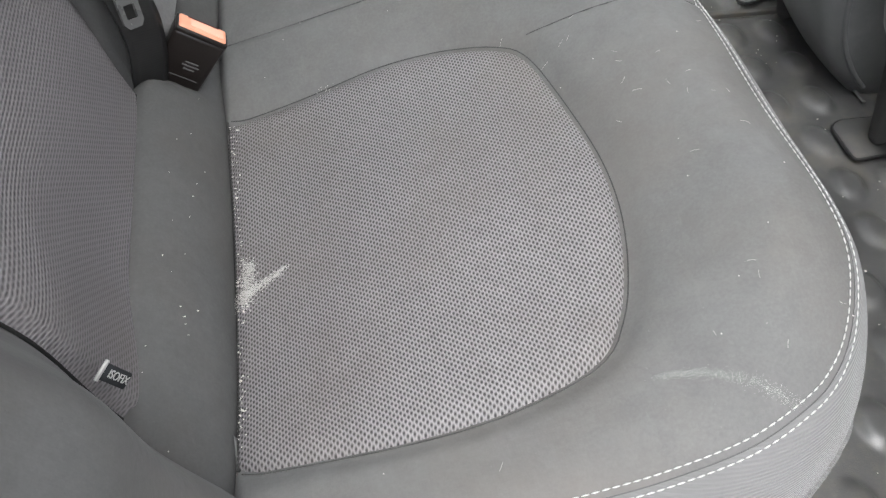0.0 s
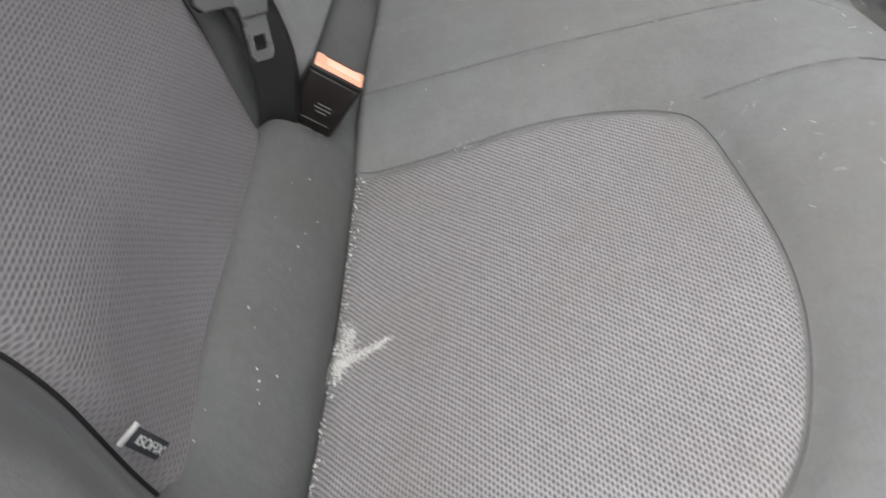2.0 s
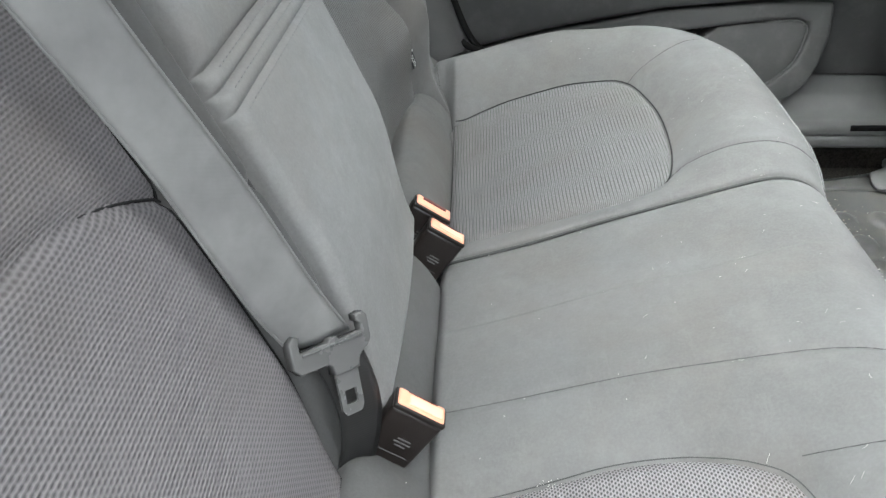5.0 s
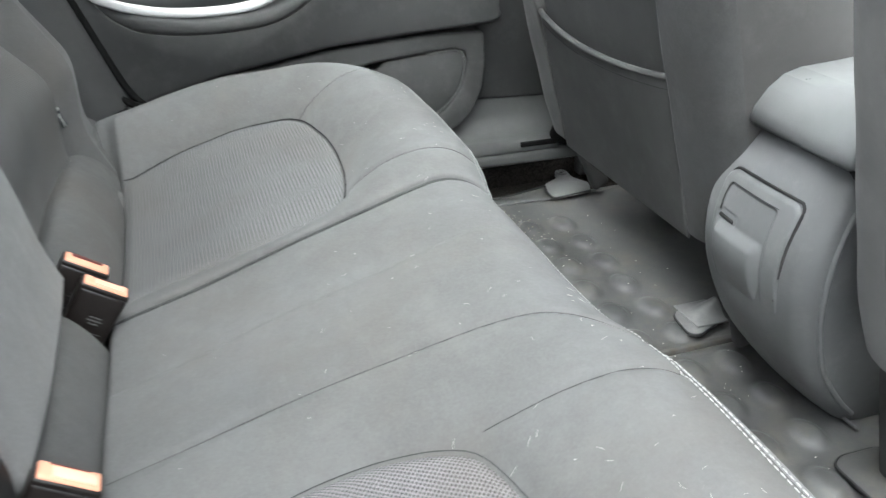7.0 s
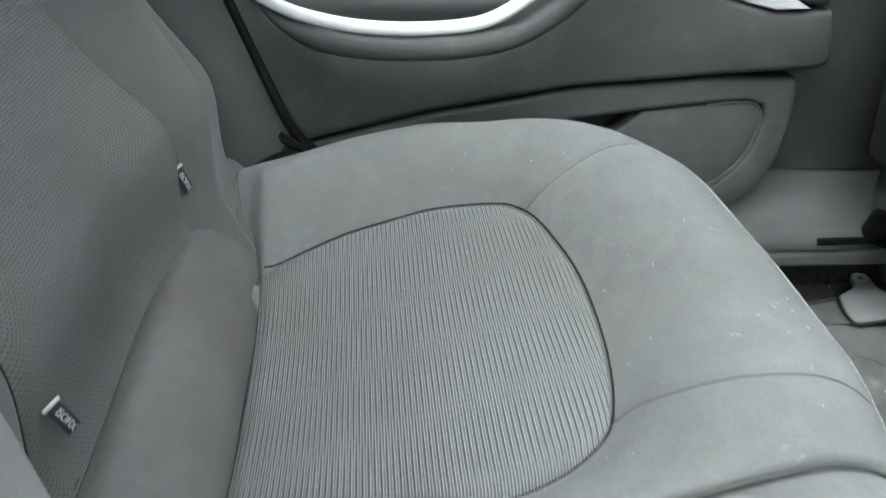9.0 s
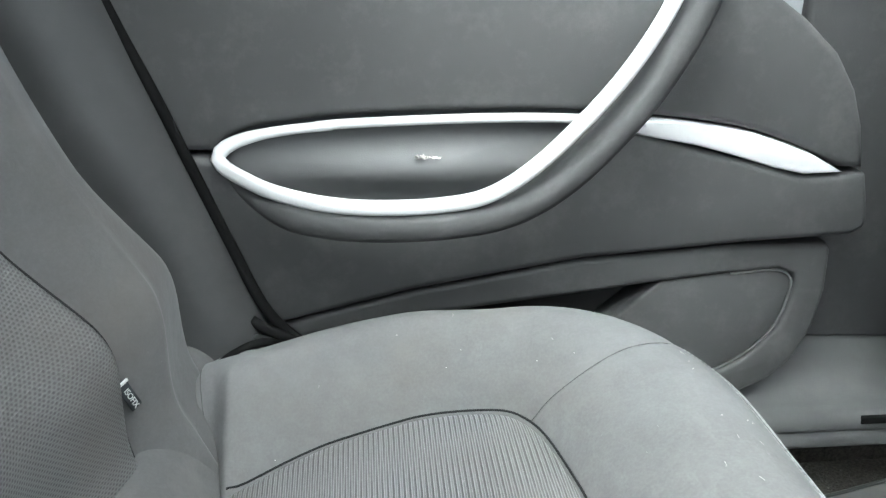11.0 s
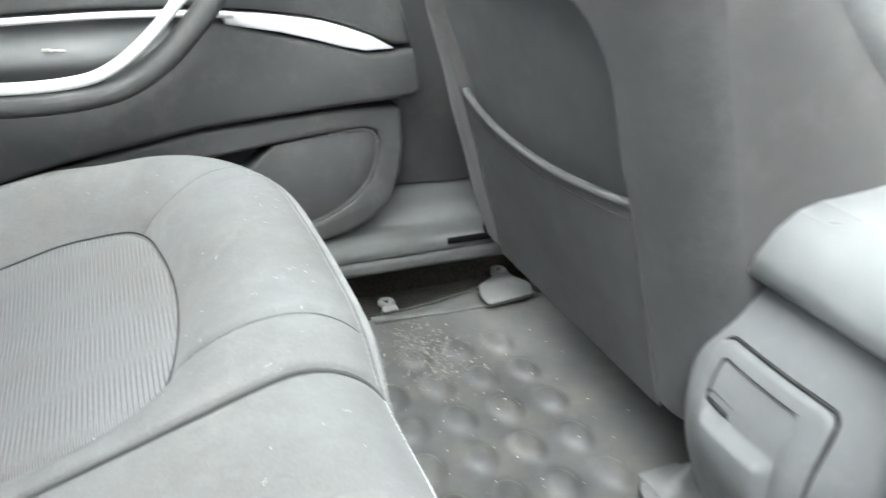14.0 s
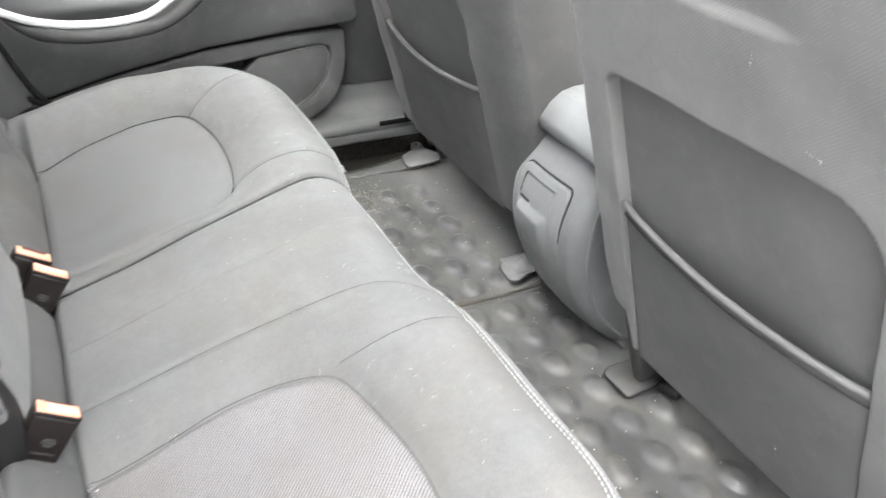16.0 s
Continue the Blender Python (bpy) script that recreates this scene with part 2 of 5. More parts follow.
# Near-black tone that puts the shade of recesses and gaps into colour.
RECESSSHADE = plastic("recess_shade_plastic", 0.02, 0.7, 900.0)
GRIP = plastic("grip_plastic", 0.05, 0.6, 1200.0, 0.0002)
SILVER = metal("satin_silver_trim", 0.80, 0.40, 0.3)
SILLP = plastic("sill_plastic", 0.088, 0.33, 900.0, 0.0003, 0.0, 0.12)
CONSOLE = plastic("console_plastic", 0.15, 0.40, 900.0, 0.0003, -0.02, 0.2)
LID = plastic("lid_plastic", 0.20, 0.30, 800.0, 0.0003, -0.02, 0.03)
BLACK = plastic("black_plastic", 0.018, 0.4, 900.0, 0.0001, 0.0, 0.1)
BUCKLE = plain("buckle_black", (0.014, 0.011, 0.010), 0.3, 0.5)
TONGUE = plastic("tongue_plastic", 0.085, 0.26, 900.0, 0.0001, 0.0, 0.1)
PILLAR = plastic("pillar_plastic", 0.036, 0.6, 900.0)
# Black rubber, also used where the shade of gaps is drawn in.
SEALBLACK = plain("seal_and_gap_black", (0.006, 0.006, 0.006), 0.8, 0.1)
ORANGE = plain("button_orange_red", (0.93, 0.40, 0.26), 0.35)
PALEORANGE = plain("press_pad_orange", (0.95, 0.52, 0.38), 0.3)
REDSLOT = plain("dark_red_slot", (0.10, 0.02, 0.014), 0.5)
WHITE = plain("white_thread", (0.46, 0.46, 0.45), 0.8)
THREAD = plain("dark_thread", (0.018, 0.018, 0.018), 0.9, 0.2)
PALETHREAD = plain("pale_thread", (0.25, 0.25, 0.245), 0.8)
GREYTHREAD = plain("grey_thread", (0.2, 0.2, 0.2), 0.9, 0.2)
EDGELINE = plain("seam_and_crease_grey", (0.06, 0.06, 0.06), 0.9, 0.2)
STEEL = metal("steel", 0.6, 0.3)
MAT = rubber("mat_rubber", 0.080)
CARPET = carpet("floor_carpet", 0.035)
BELT = webbing("belt_webbing", 0.165)
STRAP = webbing("black_strap", 0.015)
LINER = plain("roof_lining", (0.5, 0.5, 0.485), 0.95, 0.1)
ARCH = plastic("arch_trim_plastic", 0.045, 0.38, 900.0, 0.0002, 0.0, 0.15)
BODY = plain("body_panel", (0.25, 0.26, 0.27), 0.5)
HAIR = plain("pale_hair", (0.42, 0.41, 0.39), 0.9)
CHALK = plain("chalk_dust", (0.46, 0.45, 0.43), 0.95, 0.1)
SMEAR = plain("chalk_film", (0.36, 0.36, 0.35), 0.95, 0.1)
GRITGLINT = plain("wet_grit_and_glints", (0.42, 0.39, 0.33), 0.15, 0.8)
DUST = plain("pale_crumb", (0.7, 0.68, 0.63), 0.9)
PRINT = plain("faint_print", (0.12, 0.12, 0.12), 0.7)
TAGCLOTH = plain("tag_cloth", (0.02, 0.022, 0.025), 0.8)
# Glass for the added, unseen roof panel.
GLASS = Nodes("added_roof_glass", 0.02)
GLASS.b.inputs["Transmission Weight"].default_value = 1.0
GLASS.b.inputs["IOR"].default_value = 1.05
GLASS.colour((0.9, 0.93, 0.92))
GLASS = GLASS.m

# ---------- building helpers ----------
def thing(name, label, category, group="", kind=""):
    ob = new(name)
    return tagged(ob, label, category, group, kind)


def link_mesh(name, me, mat, parent=None, label="", kind="", smooth=True):
    me.materials.append(mat)
    if smooth:
        me.polygons.foreach_set("use_smooth", [True] * len(me.polygons))
    ob = new(name, me)
    if parent is not None:
        ob.parent = parent
    return tagged(ob, label, "", "", kind)


def part(name, bm, mat, parent=None, label="", smooth=True):
    me = bpy.data.meshes.new(name)
    bmesh.ops.recalc_face_normals(bm, faces=bm.faces)
    bm.to_mesh(me)
    bm.free()
    return link_mesh(name, me, mat, parent, label, smooth=smooth)


def grid_part(name, P, mat, parent=None, label="", wrap=False, thick=0.0, kind=""):
    """A part from an (n, m, 3) array of places; wrap joins the last column to the first."""
    n, m = P.shape[:2]
    idx = np.arange(n * m).reshape(n, m)
    if wrap:
        idx = np.concatenate([idx, idx[:, :1]], 1)
    q = np.stack([idx[:-1, :-1], idx[:-1, 1:], idx[1:, 1:], idx[1:, :-1]], -1).reshape(-1, 4)
    me = bpy.data.meshes.new(name)
    me.from_pydata(P.reshape(-1, 3).tolist(), [], q.tolist())
    ob = link_mesh(name, me, mat, parent, label, kind)
    if thick:
        so = ob.modifiers.new("thickness", "SOLIDIFY")
        so.thickness, so.offset = thick, -1.0 if thick > 0 else -1.0
    return ob


def spline(pts, n=60, closed=False):
    """Catmull-Rom through the points, evenly resampled to n places."""
    p = np.array(pts, float)
    q = np.vstack([p[-1:], p, p[:2]]) if closed else np.vstack([2 * p[0] - p[1], p, 2 * p[-1] - p[-2]])
    out = []
    for i in range(len(q) - 3):
        a, b, c, d = q[i:i + 4]
        for t in np.linspace(0, 1, 24, endpoint=False):
            out.append(0.5 * (2 * b + (c - a) * t + (2 * a - 5 * b + 4 * c - d) * t * t + (3 * b - a - 3 * c + d) * t ** 3))
    if not closed:
        out.append(q[-2])
    o = np.array(out)
    if closed:
        o = np.vstack([o, o[:1]])
    s = np.r_[0, np.cumsum(np.linalg.norm(np.diff(o, axis=0), axis=1))]
    w = np.linspace(0, s[-1], n + 1)[:-1] if closed else np.linspace(0, s[-1], n)
    return np.stack([np.interp(w, s, o[:, k]) for k in range(o.shape[1])], -1)


def near_line(X, Y, pts):
    """Distance in the plane from each place to a polyline."""
    d = np.full(np.shape(X), 9.0)
    p = np.asarray(pts)
    for a, b in zip(p[:-1], p[1:]):
        v = b - a
        t = np.clip(((X - a[0]) * v[0] + (Y - a[1]) * v[1]) / max(v @ v, 1e-12), 0, 1)
        d = np.minimum(d, np.hypot(X - a[0] - t * v[0], Y - a[1] - t * v[1]))
    return d


def inside(X, Y, pts):
    p = np.asarray(pts)
    r = np.zeros(np.shape(X), bool)
    for a, b in zip(p, np.roll(p, -1, 0)):
        cross = (a[1] > Y) != (b[1] > Y)
        with np.errstate(divide="ignore", invalid="ignore"):
            r ^= cross & (X < (b[0] - a[0]) * (Y - a[1]) / (b[1] - a[1] + 1e-15) + a[0])
    return r


def tube_into(verts, faces, path, rad, sides=6):
    p = np.asarray(path, float)
    tan = np.gradient(p, axis=0)
    tan /= np.linalg.norm(tan, axis=1)[:, None] + 1e-12
    ref = np.array([0.31, 0.17, 0.93])
    a = np.cross(tan, ref)
    a /= np.linalg.norm(a, axis=1)[:, None] + 1e-12
    b = np.cross(tan, a)
    rr = np.broadcast_to(rad, (len(p),))
    k0 = len(verts)
    for i in range(len(p)):
        for k in range(sides):
            w = 2 * math.pi * k / sides
            verts.append(tuple(p[i] + rr[i] * (a[i] * math.cos(w) + b[i] * math.sin(w))))
    for i in range(len(p) - 1):
        for k in range(sides):
            k2 = (k + 1) % sides
            faces.append((k0 + i * sides + k, k0 + i * sides + k2, k0 + (i + 1) * sides + k2, k0 + (i + 1) * sides + k))
    faces.append(tuple(k0 + k for k in range(sides))[::-1])
    faces.append(tuple(k0 + (len(p) - 1) * sides + k for k in range(sides)))


def tube(name, path, rad, mat, parent=None, label="", sides=8):
    v, f = [], []
    tube_into(v, f, path, rad, sides)
    me = bpy.data.meshes.new(name)
    me.from_pydata(v, [], f)
    return link_mesh(name, me, mat, parent, label)


def stitches(name, path, rad, length, gap, mat, parent, label=""):
    """A row of separate thread stitches along a path."""
    p = np.asarray(path, float)
    s = np.r_[0, np.cumsum(np.linalg.norm(np.diff(p, axis=0), axis=1))]
    v, f = [], []
    a = 0.0
    while a + length < s[-1]:
        w = np.linspace(a, a + length, 4)
        q = np.stack([np.interp(w, s, p[:, k]) for k in range(3)], -1)
        tube_into(v, f, q, np.array([0.35, 1, 1, 0.35]) * rad, 5)
        a += length + gap
    me = bpy.data.meshes.new(name)
    me.from_pydata(v, [], f)
    return link_mesh(name, me, mat, parent, label, "stuff")


def box(size, bevel=0.002, seg=2, m=None):
    bm = bmesh.new()
    bmesh.ops.create_cube(bm, size=1)
    bmesh.ops.scale(bm, vec=size, verts=bm.verts)
    if bevel:
        bmesh.ops.bevel(bm, geom=bm.edges[:], offset=bevel, segments=seg, profile=0.5, affect="EDGES")
    if m is not None:
        bmesh.ops.transform(bm, matrix=m, verts=bm.verts)
    return bm


def slab(outline, depth, bevel=0.003, seg=2, m=None):
    """A flat outline (2D, counter-clockwise) pushed out to a bevelled plate: local x, y in the plane, z its thickness."""
    bm = bmesh.new()
    lo = [bm.verts.new((x, y, 0)) for x, y in outline]
    f = bm.faces.new(lo)
    r = bmesh.ops.extrude_face_region(bm, geom=[f])
    top = [e for e in r["geom"] if isinstance(e, bmesh.types.BMVert)]
    bmesh.ops.translate(bm, vec=(0, 0, depth), verts=top)
    if bevel:
        ts = set(top)
        es = [e for e in bm.edges if e.verts[0] in ts and e.verts[1] in ts]
        bmesh.ops.bevel(bm, geom=es, offset=bevel, segments=seg, profile=0.5, affect="EDGES")
    if m is not None:
        bmesh.ops.transform(bm, matrix=m, verts=bm.verts)
    return bm


def frame_of(o, x, y):
    """A matrix with its origin at o and its first axes along x and y."""
    x = Vector(x).normalized()
    y = (Vector(y) - Vector(y).dot(x) * x).normalized()
    z = x.cross(y)
    m = Matrix((x, y, z)).transposed().to_4x4()
    m.translation = o
    return m

# ---------- rear bench: shapes ----------
SPLIT = 0.128


def step(a, b, x):
    t = np.clip((x - a) / (b - a), 0, 1)
    return t * t * (3 - 2 * t)


INSERT = spline([(0.0, 0.184), (0.09, 0.181), (0.17, 0.176), (0.205, 0.180), (0.232, 0.193), (0.251, 0.215), (0.263, 0.27), (0.268, 0.34),
                 (0.265, 0.40), (0.256, 0.45), (0.241, 0.490), (0.219, 0.515), (0.165, 0.528), (0.10, 0.528), (0.03, 0.520), (0.0, 0.515)], 110)
INSERT_NEAR = np.stack([INSERT[:, 0] * (1 + 0.03 * step(0.25, 0.42, INSERT[:, 1])), INSERT[:, 1] + 0.010 * step(0.35, 0.20, INSERT[:, 1]) * step(0.12, 0.22, INSERT[:, 0])], -1)
INSERT = np.stack([INSERT[:, 0] * (1 + 0.02 * step(0.42, 0.5, INSERT[:, 1])), INSERT[:, 1] + 0.009 * step(0.38, 0.5, INSERT[:, 1]) * step(0.0, 0.09, INSERT[:, 0])], -1)


def front_edge(y):
    t = np.clip((np.abs(y) - 0.40) / np.where(np.asarray(y) > 0, 0.272, 0.252), 0, 1)
    n = np.where(np.asarray(y) > 0, 2.6, 3.0)
    return 0.415 - 0.016 * step(0.24, 0.12, np.abs(y)) - 0.40 * (1 - (1 - t ** n) ** (1 / n))




def edge_line(sign, half):
    ys = np.r_[np.linspace(0, 0.4, 12), 0.4 + half * np.sin(np.linspace(0.05, math.pi / 2, 60))]
    return [(float(front_edge(sign * y)), y) for y in ys] + [(-0.05, 0.4 + half)]


EDGE_FAR, EDGE_NEAR = edge_line(1, 0.272), edge_line(-1, 0.252)
SEAMS_NEAR = [spline([(0.0, -0.108), (0.1, -0.111), (0.2, -0.116), (0.29, -0.134), (0.335, -0.152), (0.370, -0.180), (0.392, -0.20)], 60),
              spline([(0.256, -0.210), (0.29, -0.222), (0.33, -0.234), (0.38, -0.240)], 30)]
SEAMS_FAR = [spline([(0.252, 0.215), (0.29, 0.196), (0.33, 0.184), (0.36, 0.180), (0.388, 0.178)], 30),
             spline([(0.248, 0.499), (0.29, 0.503), (0.34, 0.512), (0.366, 0.523)], 30)]
SIDE_SEAM = [spline([(-0.002, s * 0.511), (-0.010, s * 0.54), (-0.022, s * 0.59), (-0.026, s * 0.62)], 20) for s in (1, -1)]


def cushion_z(x, y, seams=True):
    """Height of the bench cushion's cover."""
    x, y = np.asarray(x, float), np.asarray(y, float)
    a = np.abs(y)
    d = np.where(y > 0, near_line(x, a, INSERT), near_line(x, a, INSERT_NEAR))
    ins = np.where(y > 0, inside(x, a, INSERT), inside(x, a, INSERT_NEAR))
    wo, wi = np.where(y > 0, step(0.49, 0.60, a), step(0.47, 0.56, a)), step(0.19, 0.12, a)
    rise = 0.030 * (1 - wo) * (1 - wi) + wo * np.where(y > 0, 0.068 - 0.070 * np.clip(x, 0, 0.4), 0.016) + wi * np.where(y > 0, 0.020, 0.024)
    round_ = 1 - (1 - np.clip(d / np.where(y > 0, 0.075, 0.07), 0, 1)) ** 2
    ramp = np.where(y > 0, round_, 0.5 * step(0, 0.085, d) + 0.5 * round_)
    off = np.where(ins, -0.007 * step(0, 0.006, d), rise * ramp)
    z = 0.181 + 0.33 * x + off + np.where(y > 0, 0.011, 0.004) * step(0.42, 0.53, a) * step(0.24, 0.15, x)
    z -= 1.1 * np.clip(x - 0.28, 0, 1) ** 2
    z -= np.where(y > 0, 0.006, 0.0052) * np.exp(-(d / 0.009) ** 2) * step(0.0, 0.02, x)
    dip = 0.017 * np.exp(-((x - 0.03) / 0.08) ** 2 - ((a - 0.355) / 0.13) ** 2)
    z -= np.where(ins, dip * step(0, 0.06, d), 0)
    z = z - 0.06 * step(0.006, -0.014, x) * step(0.62, 0.52, a)
    z = z - 0.05 * step(-0.022, -0.05, x)
    if seams:
        for s in SEAMS_NEAR + SEAMS_FAR + SIDE_SEAM:
            z = z - 0.0026 * np.exp(-(near_line(x, y, s) / 0.0035) ** 2)
    e = np.where(y > 0, near_line(x, a, EDGE_FAR), near_line(x, a, EDGE_NEAR))
    r = np.where(y > 0, 0.080, 0.085)
    k = np.minimum(np.maximum(r - e, 0), r)
    z = z - (r - np.sqrt(np.maximum(r * r - k * k, 0)))
    r = np.where(y > SPLIT, 0.009, 0.016)
    k = np.maximum(r - np.abs(y - SPLIT), 0)
    z = z - (r - np.sqrt(np.maximum(r * r - k * k, 0)))
    z = z + 0.0016 * np.sin(31 * x + 17 * y) * np.sin(23 * y - 9 * x)
    return z


STITCH_NEAR = spline([(0.06, -0.590), (0.12, -0.592), (0.19, -0.592), (0.241, -0.590), (0.287, -0.583), (0.324, -0.568), (0.344, -0.554), (0.359, -0.537), (0.371, -0.515), (0.380, -0.487),
                      (0.383, -0.44), (0.380, -0.36), (0.381, -0.27), (0.384, -0.168), (0.385, -0.10), (0.388, 0.0), (0.391, 0.124)], 400)
STITCH_FAR = spline([(0.390, 0.132), (0.391, 0.19), (0.390, 0.30), (0.388, 0.38), (0.384, 0.45), (0.373, 0.52), (0.355, 0.568), (0.32, 0.605), (0.27, 0.628), (0.18, 0.642), (0.06, 0.646)], 400)


def beside(path, out):
    """The path moved outwards by so much."""
    t = np.gradient(path, axis=0)
    t /= np.linalg.norm(t, axis=1)[:, None]
    side = np.stack([t[:, 1], -t[:, 0]], -1)
    return path + side * out


def cushion(y0, y1, name, parent):
    ns = 250 if y1 - y0 > 0.6 else 180
    w = np.linspace(0, 1, ns)
    w = w + 0.10 * np.sin(2 * math.pi * w) * -0.5
    y = y0 + (y1 - y0) * w
    u = np.linspace(0, 1, 170)
    u = np.sin(u * math.pi / 2) * 0.55 + 0.45 * u
    xf = front_edge(y)
    X = -0.05 + (xf[None] + 0.05) * u[:, None]
    Y = np.broadcast_to(y, X.shape)
    Z = cushion_z(X, Y)
    P = np.stack([X, Y, Z], -1)
    rows = [P]
    low = P[-1]
    for k in range(1, 9):
        q = low.copy()
        q[:, 2] = low[:, 2] + (0.012 - low[:, 2]) * k / 8
        q[:, 0] += 0.006 * math.sin(k / 8 * math.pi) - 0.02 * (k / 8) ** 2
        q[:, 1] *= 1 - 0.01 * (k / 8) ** 2
        rows.append(q[None])
    P = np.concatenate(rows, 0)
    left, right = P[:, 0].copy(), P[:, -1].copy()
    for e in (left, right):
        e[:, 2] = 0.012
    P = np.concatenate([left[:, None], P, right[:, None]], 1)
    return grid_part(name, P, CLOTH, parent)


def front_panel(path, parent):
    """The ribbed panel from the stitched seam over the cushion's edge and down its front."""
    line = beside(path, 0.0037)
    way = line - path
    way /= np.linalg.norm(way, axis=1)[:, None]
    reach = np.zeros(len(line))
    for k in range(1, 121):
        q = line + way * 0.0008 * k
        on = (q[:, 0] < front_edge(q[:, 1])) & (np.abs(q[:, 1]) < np.where(q[:, 1] > 0, 0.671, 0.651))
        reach = np.where(on & (reach >= 0.0008 * (k - 1) - 1e-9), 0.0008 * k, reach)
    rows = []
    for f in np.linspace(0, 1, 26):
        q = line + way * (reach * f)[:, None]
        rows.append(np.column_stack([q, cushion_z(q[:, 0], q[:, 1]) + 0.0002 + 0.0012 * step(0, 0.3, f)]))
    low = rows[-1] + np.column_stack([way, 0 * reach]) * 0.0022
    for k in range(0, 9):
        q = low.copy()
        q[:, 2] = low[:, 2] + (0.014 - low[:, 2]) * k / 8
        q[:, 0] += 0.006 * math.sin(k / 8 * math.pi) - 0.02 * (k / 8) ** 2
        rows.append(q)
    return grid_part("front_panel", np.array(rows), PANELCLOTH, parent, "finely ribbed cloth front panel")


def insert_patch(sign, parent):
    c = np.array([0.125, 0.35])
    r = np.linspace(0, 1, 70) ** 0.8
    edge = INSERT if sign > 0 else INSERT_NEAR
    ring = np.vstack([edge, spline([edge[-1], (0.0, 0.35), edge[0]], 40)[1:-1]])
    XY = c + r[:, None, None] * (ring[None] - c)
    x, y = XY[..., 0], sign * XY[..., 1]
    zin = c + np.minimum(r, 0.97)[:, None, None] * (ring[None] - c)
    z = cushion_z(zin[..., 0], sign * zin[..., 1], False) + 0.0070 - 0.0050 * step(0.965, 1, r)[:, None] + 0.33 * (x - zin[..., 0]) - 0.006 * step(0.016, 0.0, x)
    return grid_part("seat_insert", np.stack([x, y, z], -1), MESH if sign < 0 else FARMESH, parent, "coarse grey mesh cloth insert", wrap=True)


def on_cushion(p, lift=0.0):
    p = np.asarray(p)
    return np.stack([p[:, 0], p[:, 1], cushion_z(p[:, 0], p[:, 1]) + lift], -1)


def bench(y0, y1, sign, seams, label):
    th = thing("rear_bench", label, "rear bench", "rear benches")
    cushion(y0, y1, "cushion_cover", th)
    insert_patch(sign, th)
    for s in seams:
        tube("seam", on_cushion(s, 0.0006), 0.0004, EDGELINE, th, "dark sewn seam")
    back = np.stack([np.full(60, 0.004), np.linspace(0.184, 0.512, 60) * sign], -1)
    tube("rear_seam", np.stack([back[:, 0], back[:, 1], cushion_z(back[:, 0], back[:, 1], False) + 0.002], -1), 0.0007, EDGELINE, th, "dark sewn seam")
    rim = (INSERT if sign > 0 else INSERT_NEAR)
    rim = (np.array([0.125, 0.35]) + (rim - (0.125, 0.35)) * (1.002 if sign < 0 else 1.004)) * (1, sign)
    tube("insert_seam", np.column_stack([rim, cushion_z(rim[:, 0], rim[:, 1], False) + 0.0002]), 0.0005 if sign < 0 else 0.0010, EDGELINE if sign < 0 else THREAD, th, "dark seam round the insert")
    upper = STITCH_NEAR if sign < 0 else STITCH_FAR
    front_panel(upper, th)
    thread = WHITE if sign < 0 else PALETHREAD
    fine = 0.0005 if sign < 0 else 0.0004
    stitches("upper_stitching", on_cushion(upper, 0.0006), fine, 0.0046, 0.0011, thread, th, "white dashed topstitching")
    stitches("lower_stitching", on_cushion(beside(upper, 0.0072), 0.0008), fine, 0.0046, 0.0011, thread, th, "white dashed topstitching")
    tube("edge_seam", on_cushion(beside(upper, 0.0037), -0.0004), 0.0006, EDGELINE, th, "seam between two stitch lines")
    return th


BIG = bench(-0.652, SPLIT - 0.003, -1, SEAMS_NEAR + SIDE_SEAM[1:], "wide dark grey cloth rear bench with mesh inserts and chalky stain")
SMALL = bench(SPLIT + 0.003, 0.672, 1, SEAMS_FAR + SIDE_SEAM[:1], "single dark grey cloth rear seat with a ribbed mesh insert")

# Dark tube laid in the split as the shadow of the gap.
gx = np.linspace(0.0, float(front_edge(0.125)) - 0.006, 90)
gz = cushion_z(gx, np.full(90, SPLIT - 0.0042)) + 0.0008
tube("split_shade", np.column_stack([gx, np.full(90, SPLIT - 0.0006), gz]), 0.0016, EDGELINE, SMALL, "dark line drawn for the shade between the two cushions")

# ---------- rear roll between cushion and backrest ----------
ROLL = spline([(0.003, 0.160), (-0.001, 0.188), (-0.014, 0.213), (-0.029, 0.231), (-0.046, 0.241), (-0.060, 0.238), (-0.074, 0.222)], 36)


def roll(y0, y1, th):
    y = y0 + (y1 - y0) * (0.5 - 0.5 * np.cos(np.linspace(0, math.pi, 200)))
    w = np.clip(np.minimum((y - y0) / (0.045 if y0 < -0.3 else 0.006), (y1 - y) / 0.006), 0, 1)
    P = np.zeros((len(ROLL), len(y), 3))
    e = 1 - np.sqrt(1 - (1 - w) ** 2 * 0.999)
    deep = 0.03 if y0 < -0.3 else 0.008
    P[..., 0] = ROLL[:, :1] - 0.4 * deep * e
    P[..., 1] = y
    P[..., 2] = ROLL[:, 1:] + 0.002 * np.sin(y * 21) - deep * e + 0.004 * step(0.48, 0.60, y) - 0.022 * np.exp(-((y + 0.162) / 0.022) ** 2) * np.clip((ROLL[:, 1:] - 0.18) / 0.05, 0, 1)
    grid_part("rear_roll", P, SHADEDROLLCLOTH, th, "soft cloth roll against the backrest", thick=0.004)


roll(-0.585, 0.100, BIG)
roll(0.150, 0.664, SMALL)

# ---------- rear backrests ----------
LEAN = Vector((-0.407, 0, 0.914))
OUT = Vector((0.914, 0, 0.407))
FOOT = Vector((-0.065, 0, 0.29))


